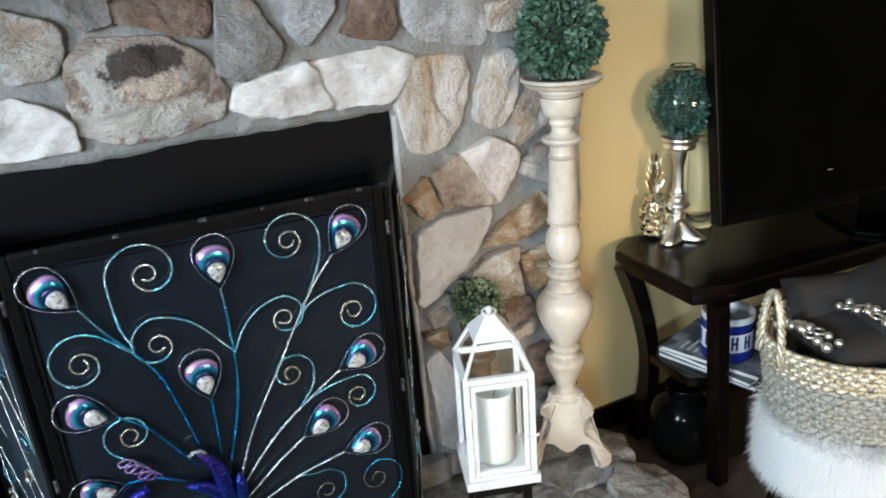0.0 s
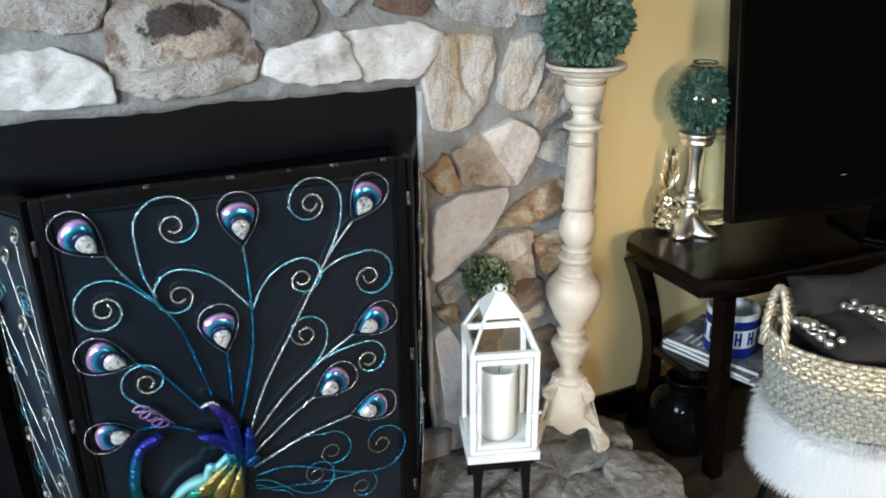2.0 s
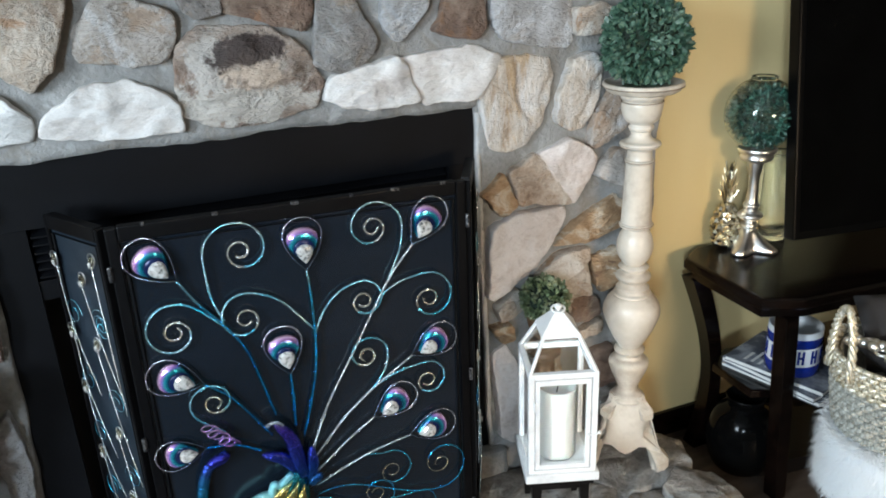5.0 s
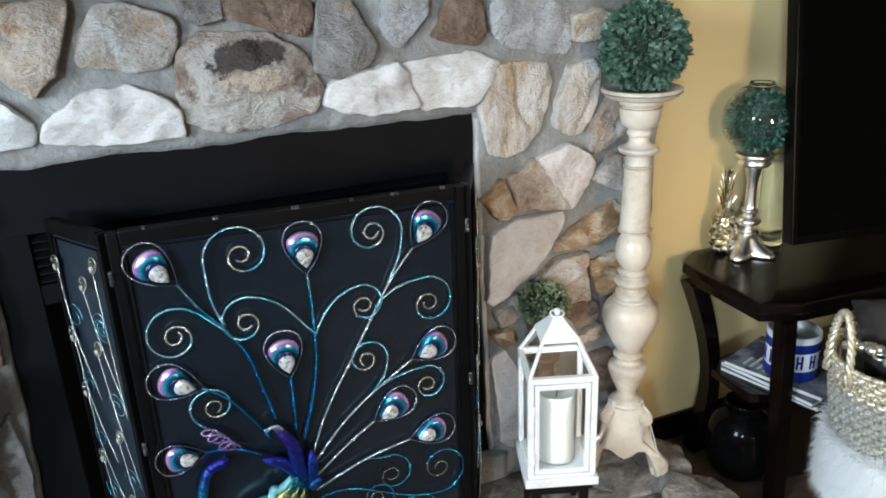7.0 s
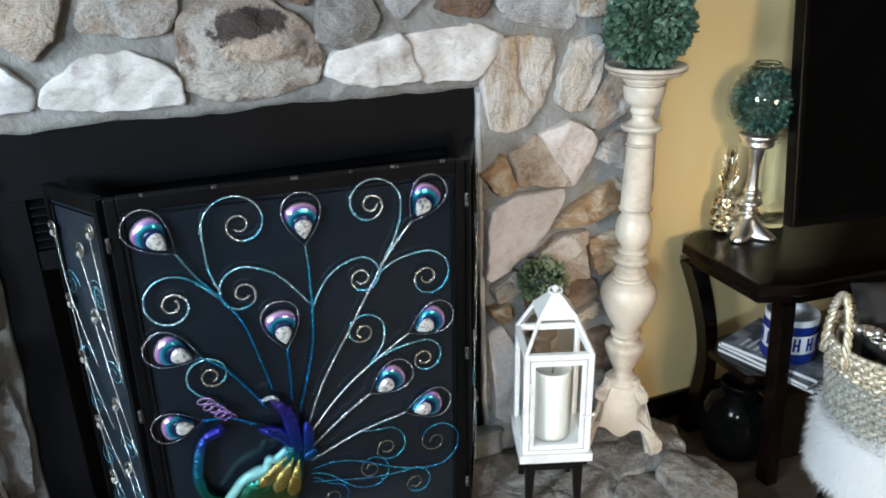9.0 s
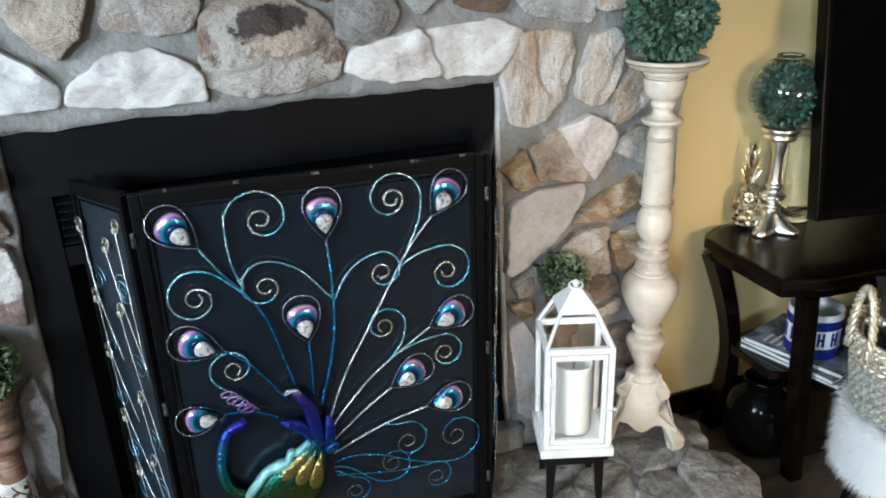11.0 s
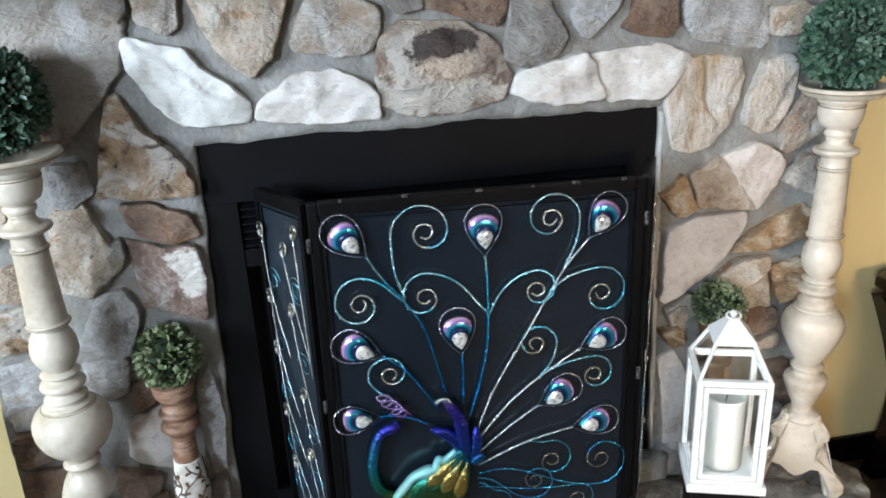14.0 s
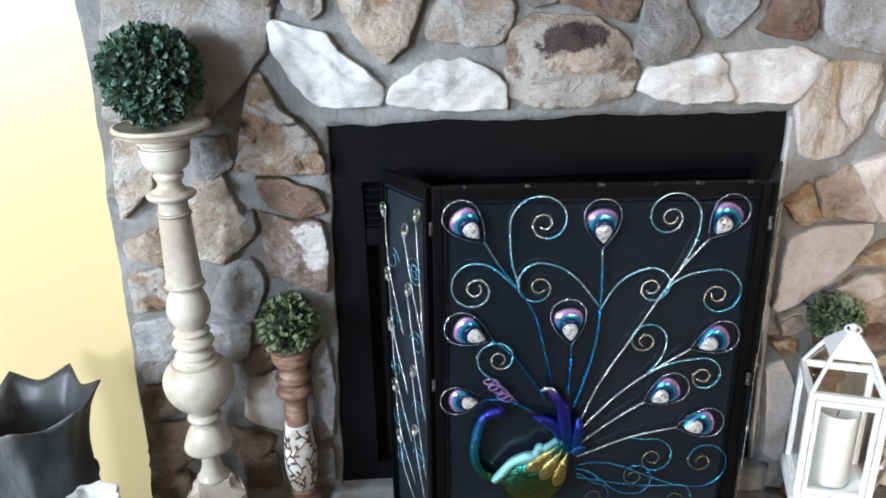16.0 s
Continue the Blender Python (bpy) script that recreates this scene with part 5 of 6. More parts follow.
def side_feather(leaf, s, x, z, xb, zb, curl):
    """A thin glittering stem with a small eye at its tip and a curl beside it."""
    mx, mz = (x * 0.65 + xb * 0.35) + 0.006 * curl, (z + zb) / 2 + 0.01
    stem = curve_through([(s * x, -0.014, z), (s * mx, -0.016, mz), (s * xb, -0.014, zb)], 8)
    f = part("side_stem", tube(bmesh.new(), stem, 0.0016, 5), GLINT, leaf, "silvery glittering stem", True)
    at = pose(s * x, -0.014, z, 0, s * 14 * curl, 0) @ Matrix.Diagonal((0.26, 0.40, 0.32, 1))
    part("eye_loop", tube(bmesh.new(), [(a, 0, b) for a, b in drop(28, 0.098, 0.0385)], 0.0034, 5, True), SILVER, f, "silvery wire loop", True, at)
    part("eye_dome", dome([(a, b + 0.007) for a, b in drop(24, 0.076, 0.0310)], (0, 0.050), 0.011, 0.002), PALEWIRE, f, "pale gold dome", True, at)
    part("jewel", dome([(a * 0.6, 0.010 + b * 0.56) for a, b in drop(9, 0.070, 0.0275)], (0, 0.034), 0.008, -0.0085), GEM, f, "small clear crystal", False, at)
    cx, cz = min(0.125, max(0.040, mx + 0.014 * curl)), mz + 0.030
    spiral = [(s * (cx - curl * (0.020 * (1 - u) + 0.006) * math.cos(9.5 * u)), -0.013, cz + (0.024 * (1 - u) + 0.006) * math.sin(9.5 * u)) for u in [i / 40 for i in range(41)]]
    part("side_curl", tube(bmesh.new(), spiral, 0.0011, 5), CURLWIRE, f, smooth=True)


for wing_leaf, s in ((left_wing, -1), (right_wing, 1)):
    for k, (x, z, xb, zb, curl) in enumerate(((0.148, 0.915, 0.090, 0.660, 1), (0.030, 0.935, 0.012, 0.640, -1), (0.075, 0.890, 0.010, 0.660, -1), (0.142, 0.770, 0.080, 0.520, 1), (0.070, 0.760, 0.010, 0.480, -1), (0.138, 0.650, 0.070, 0.400, 1), (0.060, 0.570, 0.014, 0.330, -1), (0.130, 0.500, 0.060, 0.290, 1), (0.060, 0.420, 0.014, 0.240, -1), (0.118, 0.370, 0.050, 0.220, 1))):
        if s < 0 or k % 3 == 0:
            side_feather(wing_leaf, s, x, z, xb, zb, curl)

# ---- television corner ----
STAND_TOP = 0.62
STAND = [(1.19, 0.045), (1.113, -0.005), (1.106, -0.300), (1.200, -0.345), (2.30, -0.425), (2.40, -0.40), (2.42, 0.045)]


def slab(outline, z0, z1, bevel=0.006):
    bm = bmesh.new()
    a = [bm.verts.new((x, y, z0)) for x, y in outline]
    b = [bm.verts.new((x, y, z1)) for x, y in outline]
    n = len(outline)
    bm.faces.new(a[::-1])
    bm.faces.new(b)
    for k in range(n):
        bm.faces.new((a[k], a[(k + 1) % n], b[(k + 1) % n], b[k]))
    if bevel:
        bmesh.ops.bevel(bm, geom=[e for e in bm.edges if abs(e.verts[0].co.z - e.verts[1].co.z) < 1e-5], offset=bevel, segments=3, affect="EDGES", profile=0.6)
    return bm


def inset(outline, d):
    cx, cy = sum(p[0] for p in outline) / len(outline), sum(p[1] for p in outline) / len(outline)
    return [(x + (d if x < cx else -d), y + (d if y < cy else -d)) for x, y in outline]


stand = thing("tv_stand", "dark mahogany television stand with curved legs and lower shelf", "tv stand")
part("top", slab(STAND, STAND_TOP - 0.032, STAND_TOP, 0.010), DARKWOOD, stand, "glossy dark moulded top")
part("apron", slab(inset(STAND, 0.018), STAND_TOP - 0.060, STAND_TOP - 0.0325, 0.003), DARKWOOD, stand)
part("shelf", slab(inset(STAND, 0.07), 0.285, 0.310, 0.005), DARKWOOD, stand, "dark lower shelf")
part("plinth", slab(inset(STAND, 0.10), 0.001, 0.05, 0.005), BLACKWOOD, stand)


def bowed_leg(x, y, dx, dy):
    """A leg that sweeps inwards below the top."""
    bm = bmesh.new()
    rings = []
    for k in range(25):
        t = k / 24
        z = 0.001 + (STAND_TOP - 0.061) * t
        bow = 0.090 * math.sin(0.8 * math.pi * (1 - t))
        w = 0.020 + 0.010 * abs(t - 0.45)
        cx, cy = x + dx * bow, y + dy * bow
        rings.append([bm.verts.new((cx + a * w, cy + b * w, z)) for a, b in ((-1, -1), (1, -1), (1, 1), (-1, 1))])
    for a, b in zip(rings, rings[1:]):
        for i in range(4):
            bm.faces.new((a[i], a[(i + 1) % 4], b[(i + 1) % 4], b[i]))
    bm.faces.new(rings[0][::-1])
    bm.faces.new(rings[-1])
    return part("leg", bm, DARKWOOD, stand, smooth=False)


bowed_leg(1.150, -0.010, 1, 0)
bowed_leg(2.36, -0.010, -1, 0)
for x, y, lean in ((1.190, -0.300, 0.045), (2.34, -0.37, -0.045)):
    bm = new_box(x - 0.020, x + 0.020, y - 0.020, y + 0.022, 0.001, STAND_TOP - 0.061, 0.004)
    for v in bm.verts:
        v.co.x += lean * (1 - v.co.z / STAND_TOP)
    part("leg", bm, DARKWOOD, stand)

tv = thing("television", "black flat screen television standing on its foot", "television", pose(0, 0, 0))
TVBLACK = mat("black_tv_plastic", [(0.0012, 0.0012, 0.0012), (0.002, 0.002, 0.002)], 10, 0.35, 0, 0.0, 60, spec=0.08)
TVGLASS = mat("dark_screen_glass", [(0.0008, 0.0008, 0.0008), (0.0015, 0.0015, 0.0015)], 10, 0.2, 0, 0.0, 60, spec=0.06)
PAPERGREY = mat("grey_print", [(0.20, 0.20, 0.20), (0.28, 0.28, 0.28)], 10, 0.5, 0, 0.0, 60)
TA = pose(1.312, -0.170, 0, 0, 0, -8)
TILTED = TA @ pose(0, 0, 0.69, -8) @ pose(0, 0, -0.69)
part("bezel", new_box(0.0, 1.12, -0.012, 0.028, 0.690, 1.36, 0.005), TVBLACK, tv, at=TILTED)
part("screen", new_box(0.018, 1.102, -0.0145, -0.0125, 0.712, 1.342), TVGLASS, tv, "switched-off black screen", at=TILTED)
part("neck", new_box(0.50, 0.62, 0.0, 0.03, STAND_TOP + 0.012, 0.70, 0.004), TVBLACK, tv, at=TA)
part("foot", slab([(0.42, -0.13), (0.70, -0.13), (0.74, -0.08), (0.70, 0.10), (0.42, 0.10), (0.38, -0.08)], STAND_TOP + 0.001, STAND_TOP + 0.013, 0.004), TVGLASS, tv, "glossy black foot", at=TA)
part("maker_badge", new_box(0.345, 0.362, -0.0150, -0.0125, 0.786, 0.789), PAPERGREY, tv, "tiny pale badge", at=TILTED)

SX, SY = 1.305, -0.030
holder = thing("silver_candle_holder", "polished silver candlestick on a flared square base", "candle holder", pose(SX, SY, STAND_TOP + 0.001))
part("stem", lathe(turned([(0.016, 0.060), (0.024, 0.072), (0.015, 0.082), (0.030, 0.092), (0.033, 0.100), (0.026, 0.108), (0.018, 0.114), (0.022, 0.128), (0.016, 0.140), (0.014, 0.200), (0.019, 0.232), (0.022, 0.250)], 4), 28), SILVER, holder, smooth=True)
part("cup", lathe(turned([(0.022, 0.248), (0.038, 0.254), (0.043, 0.262), (0.040, 0.270), (0.048, 0.276), (0.050, 0.284), (0.046, 0.288), (0.040, 0.284), (0.002, 0.282)], 3), 32), SILVER, holder, smooth=True)
bm = bmesh.new()
rings = []
for r, z, q in ((0.060, 0.0, 0.35), (0.062, 0.008, 0.35), (0.050, 0.020, 0.30), (0.036, 0.034, 0.22), (0.026, 0.048, 0.1), (0.018, 0.062, 0.0)):
    rings.append([bm.verts.new((r * (1 + q * math.cos(4 * a)) * math.cos(a + 0.5), r * (1 + q * math.cos(4 * a)) * math.sin(a + 0.5), z)) for a in [2 * math.pi * k / 40 for k in range(40)]])
for a, b in zip(rings, rings[1:]):
    for k in range(40):
        bm.faces.new((a[k], a[(k + 1) % 40], b[(k + 1) % 40], b[k]))
bm.faces.new(rings[0][::-1])
bm.faces.new(rings[-1])
part("base", bm, SILVER, holder, "four-lobed flared base", True)
topiary(SX, SY, STAND_TOP + 0.374, 0.083, 1700, 0.0135, LEAF3, 21, "teal green boxwood ball inside a glass globe")
globe = thing("glass_globe", "clear open glass globe around a topiary ball", "glass globe", pose(SX, SY, STAND_TOP + 0.285))
prof = [(0.040, 0.001)] + [(0.093 * math.sin(a), 0.092 - 0.096 * math.cos(a)) for a in [0.45 + 0.235 * k for k in range(11)]]
inn = [(r * 0.985, z) for r, z in prof[::-1]]
g = part("bowl", lathe(prof + inn, 40, close=False), GLASS, globe, smooth=True)
g.visible_shadow = False
g = part("rim", lathe([(0.029, 0.181), (0.0335, 0.181), (0.0335, 0.188), (0.0315, 0.190), (0.029, 0.188)], 32, close=False), GLASS, globe, "thick polished glass rim", True)
g.visible_shadow = False

vessel = thing("glass_hurricane", "tall clear glass hurricane beside the television", "glass vase", pose(1.425, 0.005, STAND_TOP + 0.001) @ Matrix.Diagonal((0.8, 0.8, 0.85, 1)))
prof = turned([(0.040, 0.0), (0.047, 0.004), (0.048, 0.02), (0.048, 0.15), (0.048, 0.285), (0.051, 0.290)], 4)
g = part("bowl", lathe(prof + [(max(r - 0.0025, 0.002), z + 0.001) for r, z in prof[::-1] if z > 0.01], 32), GLASS, vessel, smooth=True)
g.visible_shadow = False


def pineapple(x, y, z):
    ob = thing("pineapple_ornament", "pale gold metal pineapple ornament with spiky crown", "ornament", pose(x, y, z) @ Matrix.Diagonal((0.84, 0.84, 1.03, 1)))
    part("core", lathe(turned([(0.021, 0.0), (0.031, 0.012), (0.0375, 0.048), (0.0345, 0.085), (0.022, 0.114), (0.012, 0.122)], 4), 28), GOLD, ob, smooth=True)
    for row in range(7):
        t = (row + 0.5) / 7
        zz = 0.005 + 0.110 * t
        r = 0.0425 * math.sin(math.pi * (0.18 + 0.70 * t)) ** 0.7
        for i in range(10):
            a = 2 * math.pi * (i + 0.5 * (row % 2)) / 10
            bm = bmesh.new()
            c = bm.verts.new((0, 0, 0.0095))
            q = [bm.verts.new(p) for p in ((0, -0.0112, -0.002), (0.0130, 0, -0.002), (0, 0.0112, -0.002), (-0.0130, 0, -0.002))]
            for j in range(4):
                bm.faces.new((q[j], q[(j + 1) % 4], c))
            part("scale", bm, GOLD, ob, at=pose(r * math.cos(a), r * math.sin(a), zz, 0, 0, math.degrees(a) + 90) @ pose(0, 0, 0, 90, 0, 0))
    rnd = random.Random(3)
    for tier in range(5):
        for i in range(7 - tier):
            a = 2 * math.pi * (i + 0.5 * tier) / (7 - tier)
            ln, lean = 0.044 - 0.004 * tier, 0.021 - 0.0035 * tier
            bm = bmesh.new()
            base = Vector((0.010 * math.cos(a), 0.010 * math.sin(a), 0.119 + 0.023 * tier))
            out = Vector((math.cos(a), math.sin(a), 0))
            side = Vector((-math.sin(a), math.cos(a), 0))
            pts = [base, base + out * lean * 0.55 + Vector((0, 0, ln * 0.55)), base + out * lean + Vector((0, 0, ln * 0.95))]
            v = [bm.verts.new(pts[0] - side * 0.006), bm.verts.new(pts[0] + side * 0.006), bm.verts.new(pts[1] + side * 0.005), bm.verts.new(pts[1] - side * 0.005), bm.verts.new(pts[2])]
            w = [bm.verts.new(q.co - out * 0.002) for q in v]
            for s in (v, w):
                bm.faces.new((s[0], s[1], s[2], s[3]))
                bm.faces.new((s[3], s[2], s[4]))
            for i0, i1 in ((0, 1), (1, 2), (2, 4), (4, 3), (3, 0)):
                bm.faces.new((v[i0], v[i1], w[i1], w[i0]))
            part("crown_leaf", bm, GOLD, ob)
    return ob


pineapple(1.262, 0.014, STAND_TOP + 0.001)

# shelf of the stand: magazines and a mug
PAPER = mat("glossy_magazine_cover", [(0.03, 0.035, 0.05), (0.08, 0.09, 0.12), (0.30, 0.32, 0.36)], 9, 0.25, 0, 0.0, 40)
PAGES = mat("white_page_edges", [(0.60, 0.60, 0.58), (0.74, 0.74, 0.72)], 30, 0.7, 0, 0.2, 300, (1, 1, 40))
for k, (turn, w, d) in enumerate(((6, 0.215, 0.285), (2, 0.22, 0.28), (9, 0.21, 0.275))):
    book = thing("magazine", "glossy dark magazine stacked on the lower shelf", "magazine", pose(1.340, -0.200, 0.306 + 0.0135 * k, 0, 0, turn + 9), "stack of magazines")
    part("page_block", new_box(-w / 2 + 0.002, w / 2 - 0.002, -d / 2 + 0.002, d / 2 - 0.002, 0.0015, 0.0115), PAGES, book, "white page edges")
    for z in (0.0, 0.0117):
        part("cover", new_box(-w / 2, w / 2, -d / 2, d / 2, z, z + 0.0013), PAPER, book)
    if k == 2:
        for j in range(4):
            part("cover_line", new_box(-0.085, -0.085 + 0.05 + 0.02 * (j % 2), 0.085 - 0.02 * j, 0.093 - 0.02 * j, 0.0131, 0.0135), PAGES, book, "pale printed line")

BLUE = mat("cobalt_blue_glaze", [(0.006, 0.016, 0.16), (0.010, 0.03, 0.24)], 12, 0.18, 0, 0.0, 60)
CERAMIC = mat("white_glaze", [(0.72, 0.73, 0.75), (0.80, 0.81, 0.82)], 8, 0.2, 0, 0.0, 60)
mug = thing("ceramic_jar", "white and cobalt blue banded ceramic jar on magazines", "jar", pose(1.310, -0.228, 0.3475))
R = 0.068
part("wall", lathe([(R - 0.006, 0.0), (R, 0.004), (R, 0.128), (R - 0.004, 0.130), (R - 0.005, 0.10), (R - 0.006, 0.02), (0.002, 0.018)], 48), CERAMIC, mug, smooth=True)
for z0, z1 in ((0.004, 0.034), (0.086, 0.112)):
    part("blue_band", lathe([(R + 0.0002, z0), (R + 0.0012, z0 + 0.001), (R + 0.0012, z1 - 0.001), (R + 0.0002, z1)], 48, close=False), BLUE, mug, "cobalt blue glazed band", True)
for k in range(12):
    a = 30 * k
    for dx in (-5, 5):
        part("painted_bar", new_box(-0.003, 0.003, -R - 0.0012, -R + 0.002, 0.042, 0.080), BLUE, mug, at=pose(0, 0, 0, 0, 0, a + dx))
    part("painted_bar", new_box(-0.006, 0.006, -R - 0.0011, -R + 0.002, 0.058, 0.064), BLUE, mug, at=pose(0, 0, 0, 0, 0, a))

BLACKGLAZE = mat("black_glazed_ceramic", [(0.0012, 0.0012, 0.0012), (0.003, 0.003, 0.003)], 6, 0.12, 0, 0.0, 60, spec=0.10)
pot = thing("black_pot", "glossy black round ceramic pot on the floor", "pot", pose(1.235, -0.16, 0.002))
part("body", lathe(turned([(0.045, 0.0), (0.075, 0.02), (0.095, 0.07), (0.098, 0.12), (0.080, 0.18), (0.050, 0.21), (0.044, 0.213), (0.002, 0.2)], 4), 40), BLACKGLAZE, pot, smooth=True)
part("rim", lathe(turned([(0.049, 0.2105), (0.050, 0.220), (0.054, 0.235), (0.050, 0.239), (0.045, 0.222), (0.044, 0.2135)], 3), 40), BLACKGLAZE, pot, smooth=True)

# ---- fur stool with the basket ----
FUR = mat("white_faux_fur", [(0.90, 0.92, 0.93), (0.96, 0.97, 0.98)], 20, 0.7, 0, 0.0, 90)
nt = FUR.node_tree
thin, both = nt.nodes.new("ShaderNodeBsdfTranslucent"), nt.nodes.new("ShaderNodeMixShader")
thin.inputs[0].default_value, both.inputs[0].default_value = (0.96, 0.98, 0.99, 1), 0.5
nt.links.new(nt.nodes["Principled BSDF"].outputs[0], both.inputs[1])
nt.links.new(thin.outputs[0], both.inputs[2])
nt.links.new(both.outputs[0], nt.nodes["Material Output"].inputs[0])
OX, OY, ORX, ORY, OTOP = 1.335, -0.665, 0.290, 0.225, 0.435
TURN = -18
stool = thing("fur_stool", "white shaggy faux fur stool on thin black legs", "stool", pose(OX, OY, 0, 0, 0, TURN))
bm = lathe([(0.90, 0.28), (0.97, 0.29), (1.0, 0.33), (1.0, OTOP - 0.05), (0.97, OTOP - 0.03), (0.90, OTOP - 0.024), (0.01, OTOP - 0.022)], 48)
for v in bm.verts:
    v.co.x, v.co.y = v.co.x * (ORX - 0.019), v.co.y * (ORY - 0.019)
part("cushion", bm, FUR, stool, smooth=True)
bm = bmesh.new()
rnd = random.Random(8)
for k in range(44000):
    a = rnd.uniform(0, 2 * math.pi)
    if k % 4:
        z, s, out = rnd.uniform(0.285, OTOP - 0.03), 0.99, 1.0
    else:
        z, s, out = OTOP - 0.030 + 0.006 * rnd.random(), rnd.uniform(0.78, 1.0), 0.75
    n = Vector((math.cos(a) / ORX, math.sin(a) / ORY, 0)).normalized()
    p = Vector(((ORX - 0.019) * s * math.cos(a), (ORY - 0.019) * s * math.sin(a), z))
    clump = noise.noise(Vector((a * 7, z * 30, 1)))
    d = (n * (0.50 * out + 0.3 * clump) + Vector((rnd.gauss(0, 0.28), rnd.gauss(0, 0.28), -0.75 + rnd.gauss(0, 0.30) if k % 4 else 0.30 + rnd.gauss(0, 0.25)))).normalized()
    ln = rnd.uniform(0.016, 0.040)
    side = d.cross(Vector((n.x, n.y, 0.35))).normalized() * 0.0009
    m1 = p + d * ln * 0.55
    m2 = p + d * ln + Vector((0, 0, -0.012))
    v = [bm.verts.new(q) for q in (p - side, p + side, m1 + side * 0.8, m1 - side * 0.8, m2)]
    bm.faces.new((v[0], v[1], v[2], v[3]))
    bm.faces.new((v[3], v[2], v[4]))
f = part("fur", bm, FUR, stool, "long white fur strands")
f["kind"] = "stuff"
for sx in (-1, 1):
    for sy in (-1, 1):
        part("leg", tube(bmesh.new(), [(sx * 0.16, sy * 0.11, 0.285), (sx * 0.19, sy * 0.13, 0.001)], 0.006, 8), BLACKMETAL, stool)
        part("leg_rod", tube(bmesh.new(), [(sx * 0.12, sy * 0.13, 0.285), (sx * 0.185, sy * 0.132, 0.008)], 0.004, 8), BLACKMETAL, stool)

SEAGRASS = mat("grey_beige_seagrass", [(0.17, 0.165, 0.14), (0.34, 0.335, 0.29), (0.50, 0.495, 0.45)], 30, 0.75, 0, 0.5, 120, (6, 6, 1), size=0.004)
GOLDROPE = mat("gilded_seagrass", [(0.32, 0.25, 0.13), (0.62, 0.56, 0.42), (0.90, 0.88, 0.82)], 34, 0.26, 0.5, 0.4, 120, (6, 6, 1), size=0.004)
BX, BY, BRX, BRY = 1.325, -0.645, 0.262, 0.185
basket = thing("woven_basket", "oval seagrass basket with a gilded upper band", "basket", pose(BX, BY, OTOP - 0.02, 0, 0, TURN))
rows = 17
for j in range(rows):
    t = j / (rows - 1)
    gold = j >= 11
    bm = bmesh.new()
    pts = []
    n = 378
    for k in range(n):
        a = 2 * math.pi * k / n
        w = 0.0046 * math.cos(54 * a + math.pi * (j % 2)) + 0.0015 * noise.noise(Vector((a * 9, j * 3.1, 0)))
        flare = 0.90 + 0.10 * t ** 0.8
        pts.append(((BRX * flare + w) * math.cos(a), (BRY * flare + w) * math.sin(a), 0.008 + 0.176 * t + 0.0018 * math.cos(54 * a) + 0.0022 * noise.noise(Vector((a * 4, j, 5)))))
    tube(bm, pts, 0.0064, 6, True)
    part("rope_coil", bm, GOLDROPE if gold else SEAGRASS, basket, "gilded rope coil" if gold else "grey-beige rope coil", True)
part("lining", lathe([(0.02, 0.004), (0.86, 0.004), (0.95, 0.176), (0.93, 0.176), (0.84, 0.012), (0.02, 0.012)], 48), SEAGRASS, basket, smooth=True, at=Matrix.Diagonal((BRX, BRY, 1, 1)))
for sgn in (-1, 1):
    for k in range(3):
        pts = []
        for i in range(61):
            t = i / 60
            a = math.pi * t
            c = Vector((sgn * (BRX + 0.006), 0.040 * math.cos(a), 0.150 + 0.150 * math.sin(a) ** 0.8))
            ph = 46 * t + 2 * math.pi * k / 3
            c += Vector((0.0048 * math.cos(ph), 0.0048 * math.sin(ph) * abs(math.cos(a)), 0.0048 * math.sin(ph) * math.sin(a)))
            pts.append(c)
        part("handle", tube(bmesh.new(), pts, 0.0052, 6), GOLDROPE, basket, "braided gilded rope loop", True)

CHARCOAL = mat("charcoal_fabric", [(0.014, 0.012, 0.012), (0.028, 0.025, 0.025)], 12, 0.85, 0, 0.3, 260, size=0.003)


def cushion(name, x, y, z, w, d, h, rx, ry, rz, label):
    bm = bmesh.new()
    bmesh.ops.create_grid(bm, x_segments=14, y_segments=14, size=1)
    low = []
    for v in bm.verts:
        u, q = v.co.x, v.co.y
        puff = (max(0, 1 - u ** 4) * max(0, 1 - q ** 4)) ** 0.5
        pinch = 1 - 0.06 * (1 - abs(u)) * abs(q) - 0.06 * (1 - abs(q)) * abs(u)
        v.co = Vector((u * w / 2 * pinch, q * d / 2 * pinch, h / 2 * puff + 0.004 * noise.noise(Vector((u * 3, q * 3, x * 9)))))
    both = bmesh.ops.duplicate(bm, geom=bm.verts[:] + bm.edges[:] + bm.faces[:])
    for g in both["geom"]:
        if isinstance(g, bmesh.types.BMVert):
            g.co.z = -g.co.z
    bmesh.ops.remove_doubles(bm, verts=bm.verts[:], dist=0.002)
    ob = thing(name, label, "cushion", pose(x, y, z, rx, ry, rz), "dark cushions in the basket")
    part("cover", bm, CHARCOAL, ob, smooth=True)
    return ob


cushion("cushion", 1.265, -0.645, 0.592, 0.27, 0.21, 0.09, 2, -3, TURN, "charcoal fabric cushion lying in the basket")
cushion("cushion", 1.330, -0.575, 0.615, 0.34, 0.17, 0.09, 58, 0, TURN, "charcoal fabric cushion leaning against the basket side")
cushion("cushion", 1.385, -0.665, 0.668, 0.32, 0.27, 0.10, 4, -16, TURN + 4, "charcoal fabric cushion tilted up in the basket")


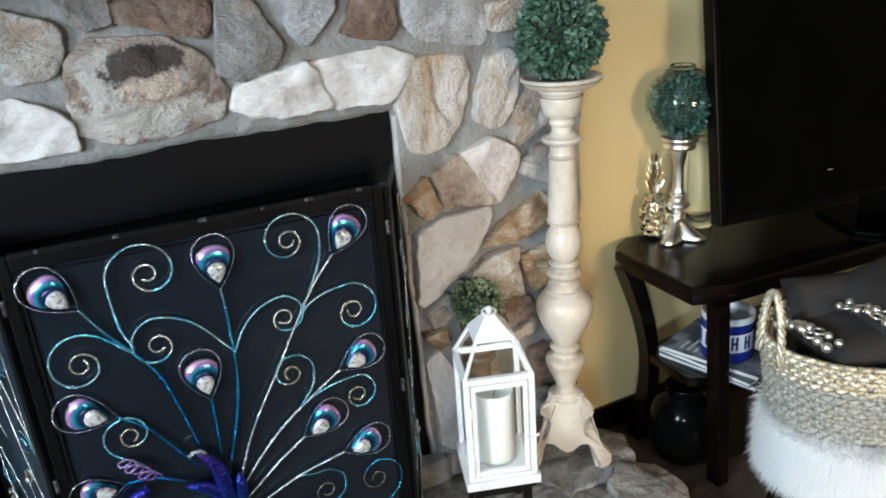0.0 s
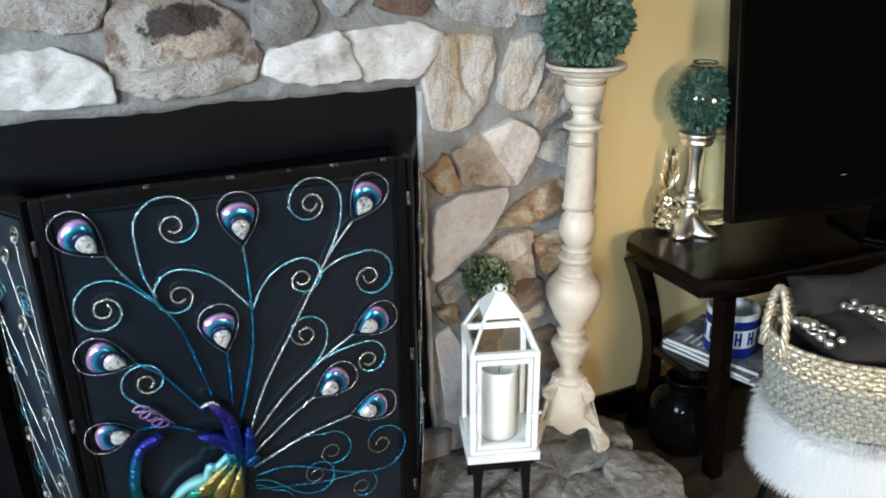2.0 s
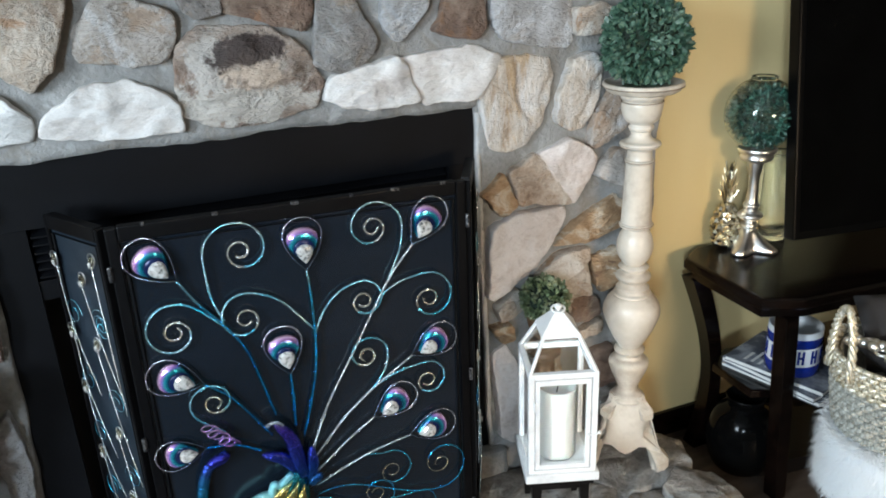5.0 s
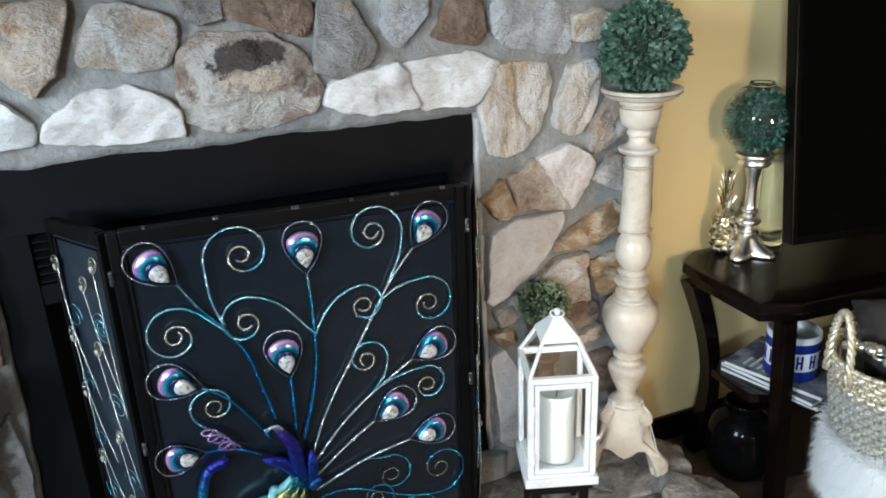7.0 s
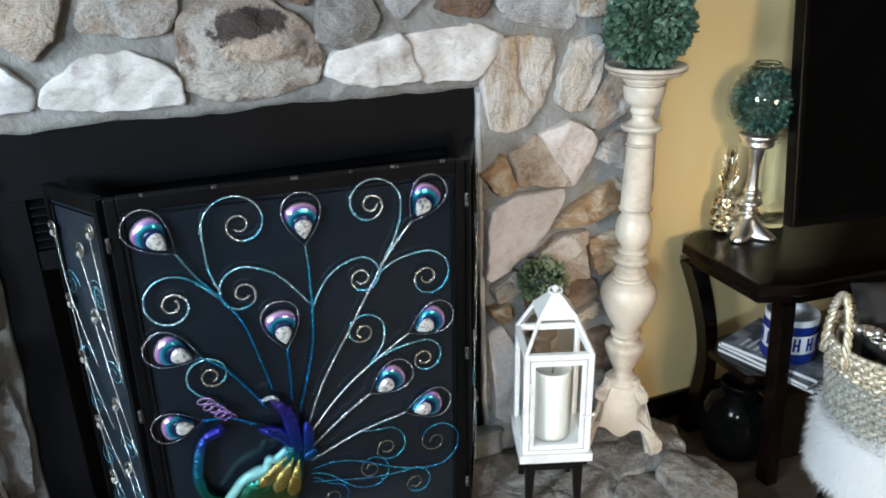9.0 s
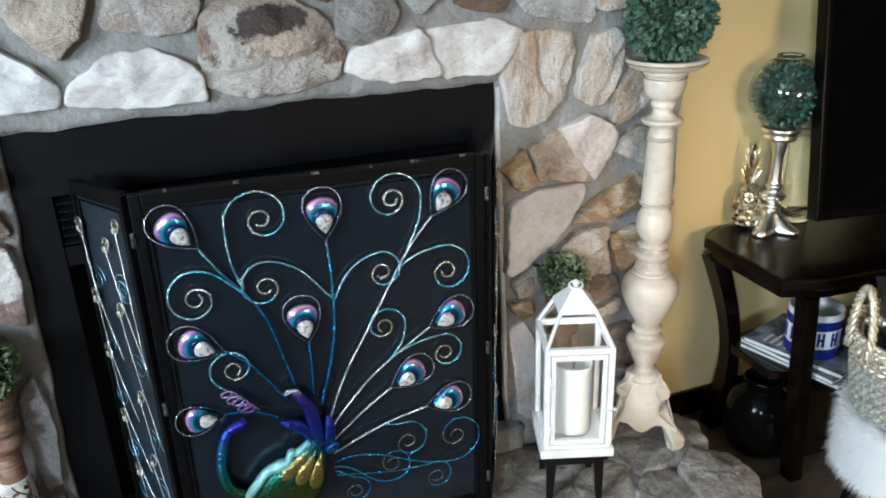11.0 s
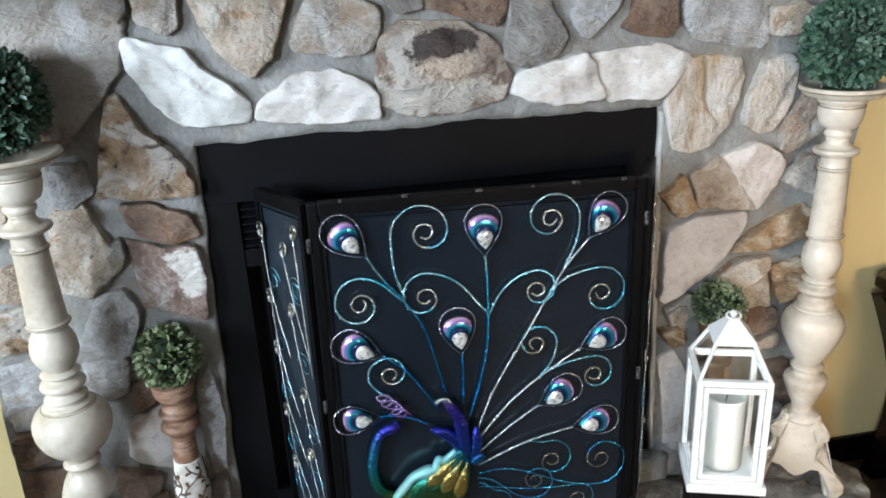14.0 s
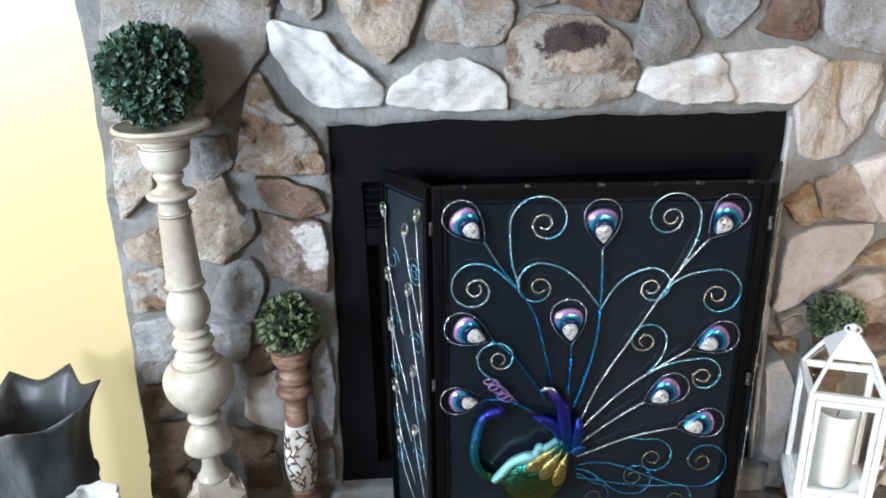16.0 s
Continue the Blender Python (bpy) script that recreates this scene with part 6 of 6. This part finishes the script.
def garland(points, label, r=0.0085, seed=1):
    """Silver beads and rings strung along a line."""
    ob = thing("beaded_garland", label, "bead garland", pose(0, 0, 0), "silver bead trims")
    rnd = random.Random(seed)
    path = curve_through(points, 12)
    for side in (-1, 1):
        last, k = None, 0
        for i, p in enumerate(path):
            if last is not None and (p - last).length < r * 2.1:
                continue
            d = (path[min(i + 1, len(path) - 1)] - path[max(i - 1, 0)]).normalized()
            s = d.cross(Vector((0, 0, 1))).normalized()
            q = p + s * side * (r * 1.3 + 0.004 * math.sin(k * 1.3)) + Vector((0, 0, rnd.uniform(-0.003, 0.003)))
            if k % 3 == 1:
                ring = [q + d * 0.012 * math.cos(a) + s * 0.012 * math.sin(a) for a in [2 * math.pi * n / 16 for n in range(16)]]
                part("ring_link", tube(bmesh.new(), ring, 0.0032, 6, True), SILVER, ob, smooth=True)
            else:
                part("bead", ball(bmesh.new(), q, r * rnd.uniform(0.85, 1.1), 12, 8), SILVER, ob, smooth=True)
            last, k = p, k + 1
    return ob


garland([(1.128, -0.540, 0.622), (1.118, -0.590, 0.638), (1.110, -0.645, 0.640), (1.108, -0.695, 0.630)], "string of silver beads on the dark cushion", 0.0105, 4)
garland([(1.242, -0.600, 0.655), (1.235, -0.650, 0.668), (1.228, -0.705, 0.668), (1.224, -0.770, 0.655)], "silver beaded trim on the tilted cushion", 0.0105, 6)

# ---- vase beside the chimney breast ----
PEWTER = mat("dark_hammered_pewter", [(0.030, 0.031, 0.034), (0.074, 0.078, 0.084), (0.176, 0.182, 0.189)], 7, 0.5, 0.3, 0.35, 30, (1, 1, 0.4), size=0.006, patch=[((0.230, 0.230, 0.230), 9.0, 0.60, 0.5), ((0.041, 0.032, 0.027), 6.0, 0.56, 0.6)])
vase = thing("metal_vase", "dark pewter floor vase with a flared pointed rim", "vase", pose(-1.117, -0.234, 0.0, 0, 0, 23.5))
bm = bmesh.new()
rings = []
n = 84
for radius, point, z, lift in ((0.102, 0.05, 0.0, 0), (0.107, 0.06, 0.01, 0), (0.118, 0.07, 0.12, 0), (0.112, 0.08, 0.25, 0), (0.102, 0.09, 0.36, 0), (0.097, 0.10, 0.44, 0), (0.097, 0.11, 0.49, 0), (0.101, 0.12, 0.522, 0.002), (0.112, 0.14, 0.556, 0.014), (0.128, 0.19, 0.580, 0.024), (0.139, 0.19, 0.596, 0.024), (0.136, 0.19, 0.599, 0.024), (0.122, 0.19, 0.580, 0.022), (0.104, 0.13, 0.554, 0.012), (0.090, 0.08, 0.518, 0.002), (0.085, 0.05, 0.47, 0), (0.080, 0.05, 0.38, 0)):
    ring = []
    for k in range(n):
        a = 2 * math.pi * k / n
        c = (1 - abs(math.sin(3.5 * a))) ** 0.95
        r = radius * (1 - point + point * c)
        ring.append(bm.verts.new((r * math.cos(a), r * math.sin(a), z + lift * c)))
    rings.append(ring)
for a, b in zip(rings, rings[1:]):
    for k in range(n):
        bm.faces.new((a[k], a[(k + 1) % n], b[(k + 1) % n], b[k]))
bm.faces.new(rings[0][::-1])
bm.faces.new(rings[-1])
part("body", bm, PEWTER, vase, smooth=True)
for sx in (-1, 1):
    loop = [(sx * (0.092 + 0.008 * math.sin(a)), 0.0, 0.42 + 0.02 * math.cos(a)) for a in [math.pi * k / 12 for k in range(13)]]
    part("lug", tube(bmesh.new(), loop, 0.004, 8), PEWTER, vase, smooth=True)

table = thing("side_table", "small round black side table", "table", pose(-0.955, -0.525, 0.001))
part("tabletop", lathe([(0.140, 0.432), (0.146, 0.436), (0.146, 0.446), (0.140, 0.450)], 40), BLACKWOOD, table)
part("column", lathe(turned([(0.030, 0.02), (0.018, 0.08), (0.016, 0.30), (0.030, 0.431)], 4), 24), BLACKWOOD, table)
part("foot", lathe([(0.120, 0.0), (0.122, 0.012), (0.040, 0.024), (0.030, 0.026)], 36), BLACKWOOD, table)
cup = thing("scalloped_white_vessel", "white ceramic vessel with a scalloped rim", "vase", pose(-0.930, -0.450, 0.4515))
bm = bmesh.new()
rings = []
for r, z, q in ((0.030, 0.0, 0), (0.036, 0.004, 0), (0.040, 0.030, 0.02), (0.042, 0.055, 0.05), (0.047, 0.078, 0.09), (0.044, 0.084, 0.09), (0.036, 0.070, 0.05), (0.012, 0.060, 0.0)):
    rings.append([bm.verts.new((r * (1 + q * math.cos(8 * a)) * math.cos(a), r * (1 + q * math.cos(8 * a)) * math.sin(a), z)) for a in [2 * math.pi * k / 48 for k in range(48)]])
for a, b in zip(rings, rings[1:]):
    for k in range(48):
        bm.faces.new((a[k], a[(k + 1) % 48], b[(k + 1) % 48], b[k]))
bm.faces.new(rings[0][::-1])
bm.faces.new(rings[-1])
part("body", bm, CERAMIC, cup, smooth=True)


# ---- stones and flagstones ----
lay_hearth()
lay_stones()
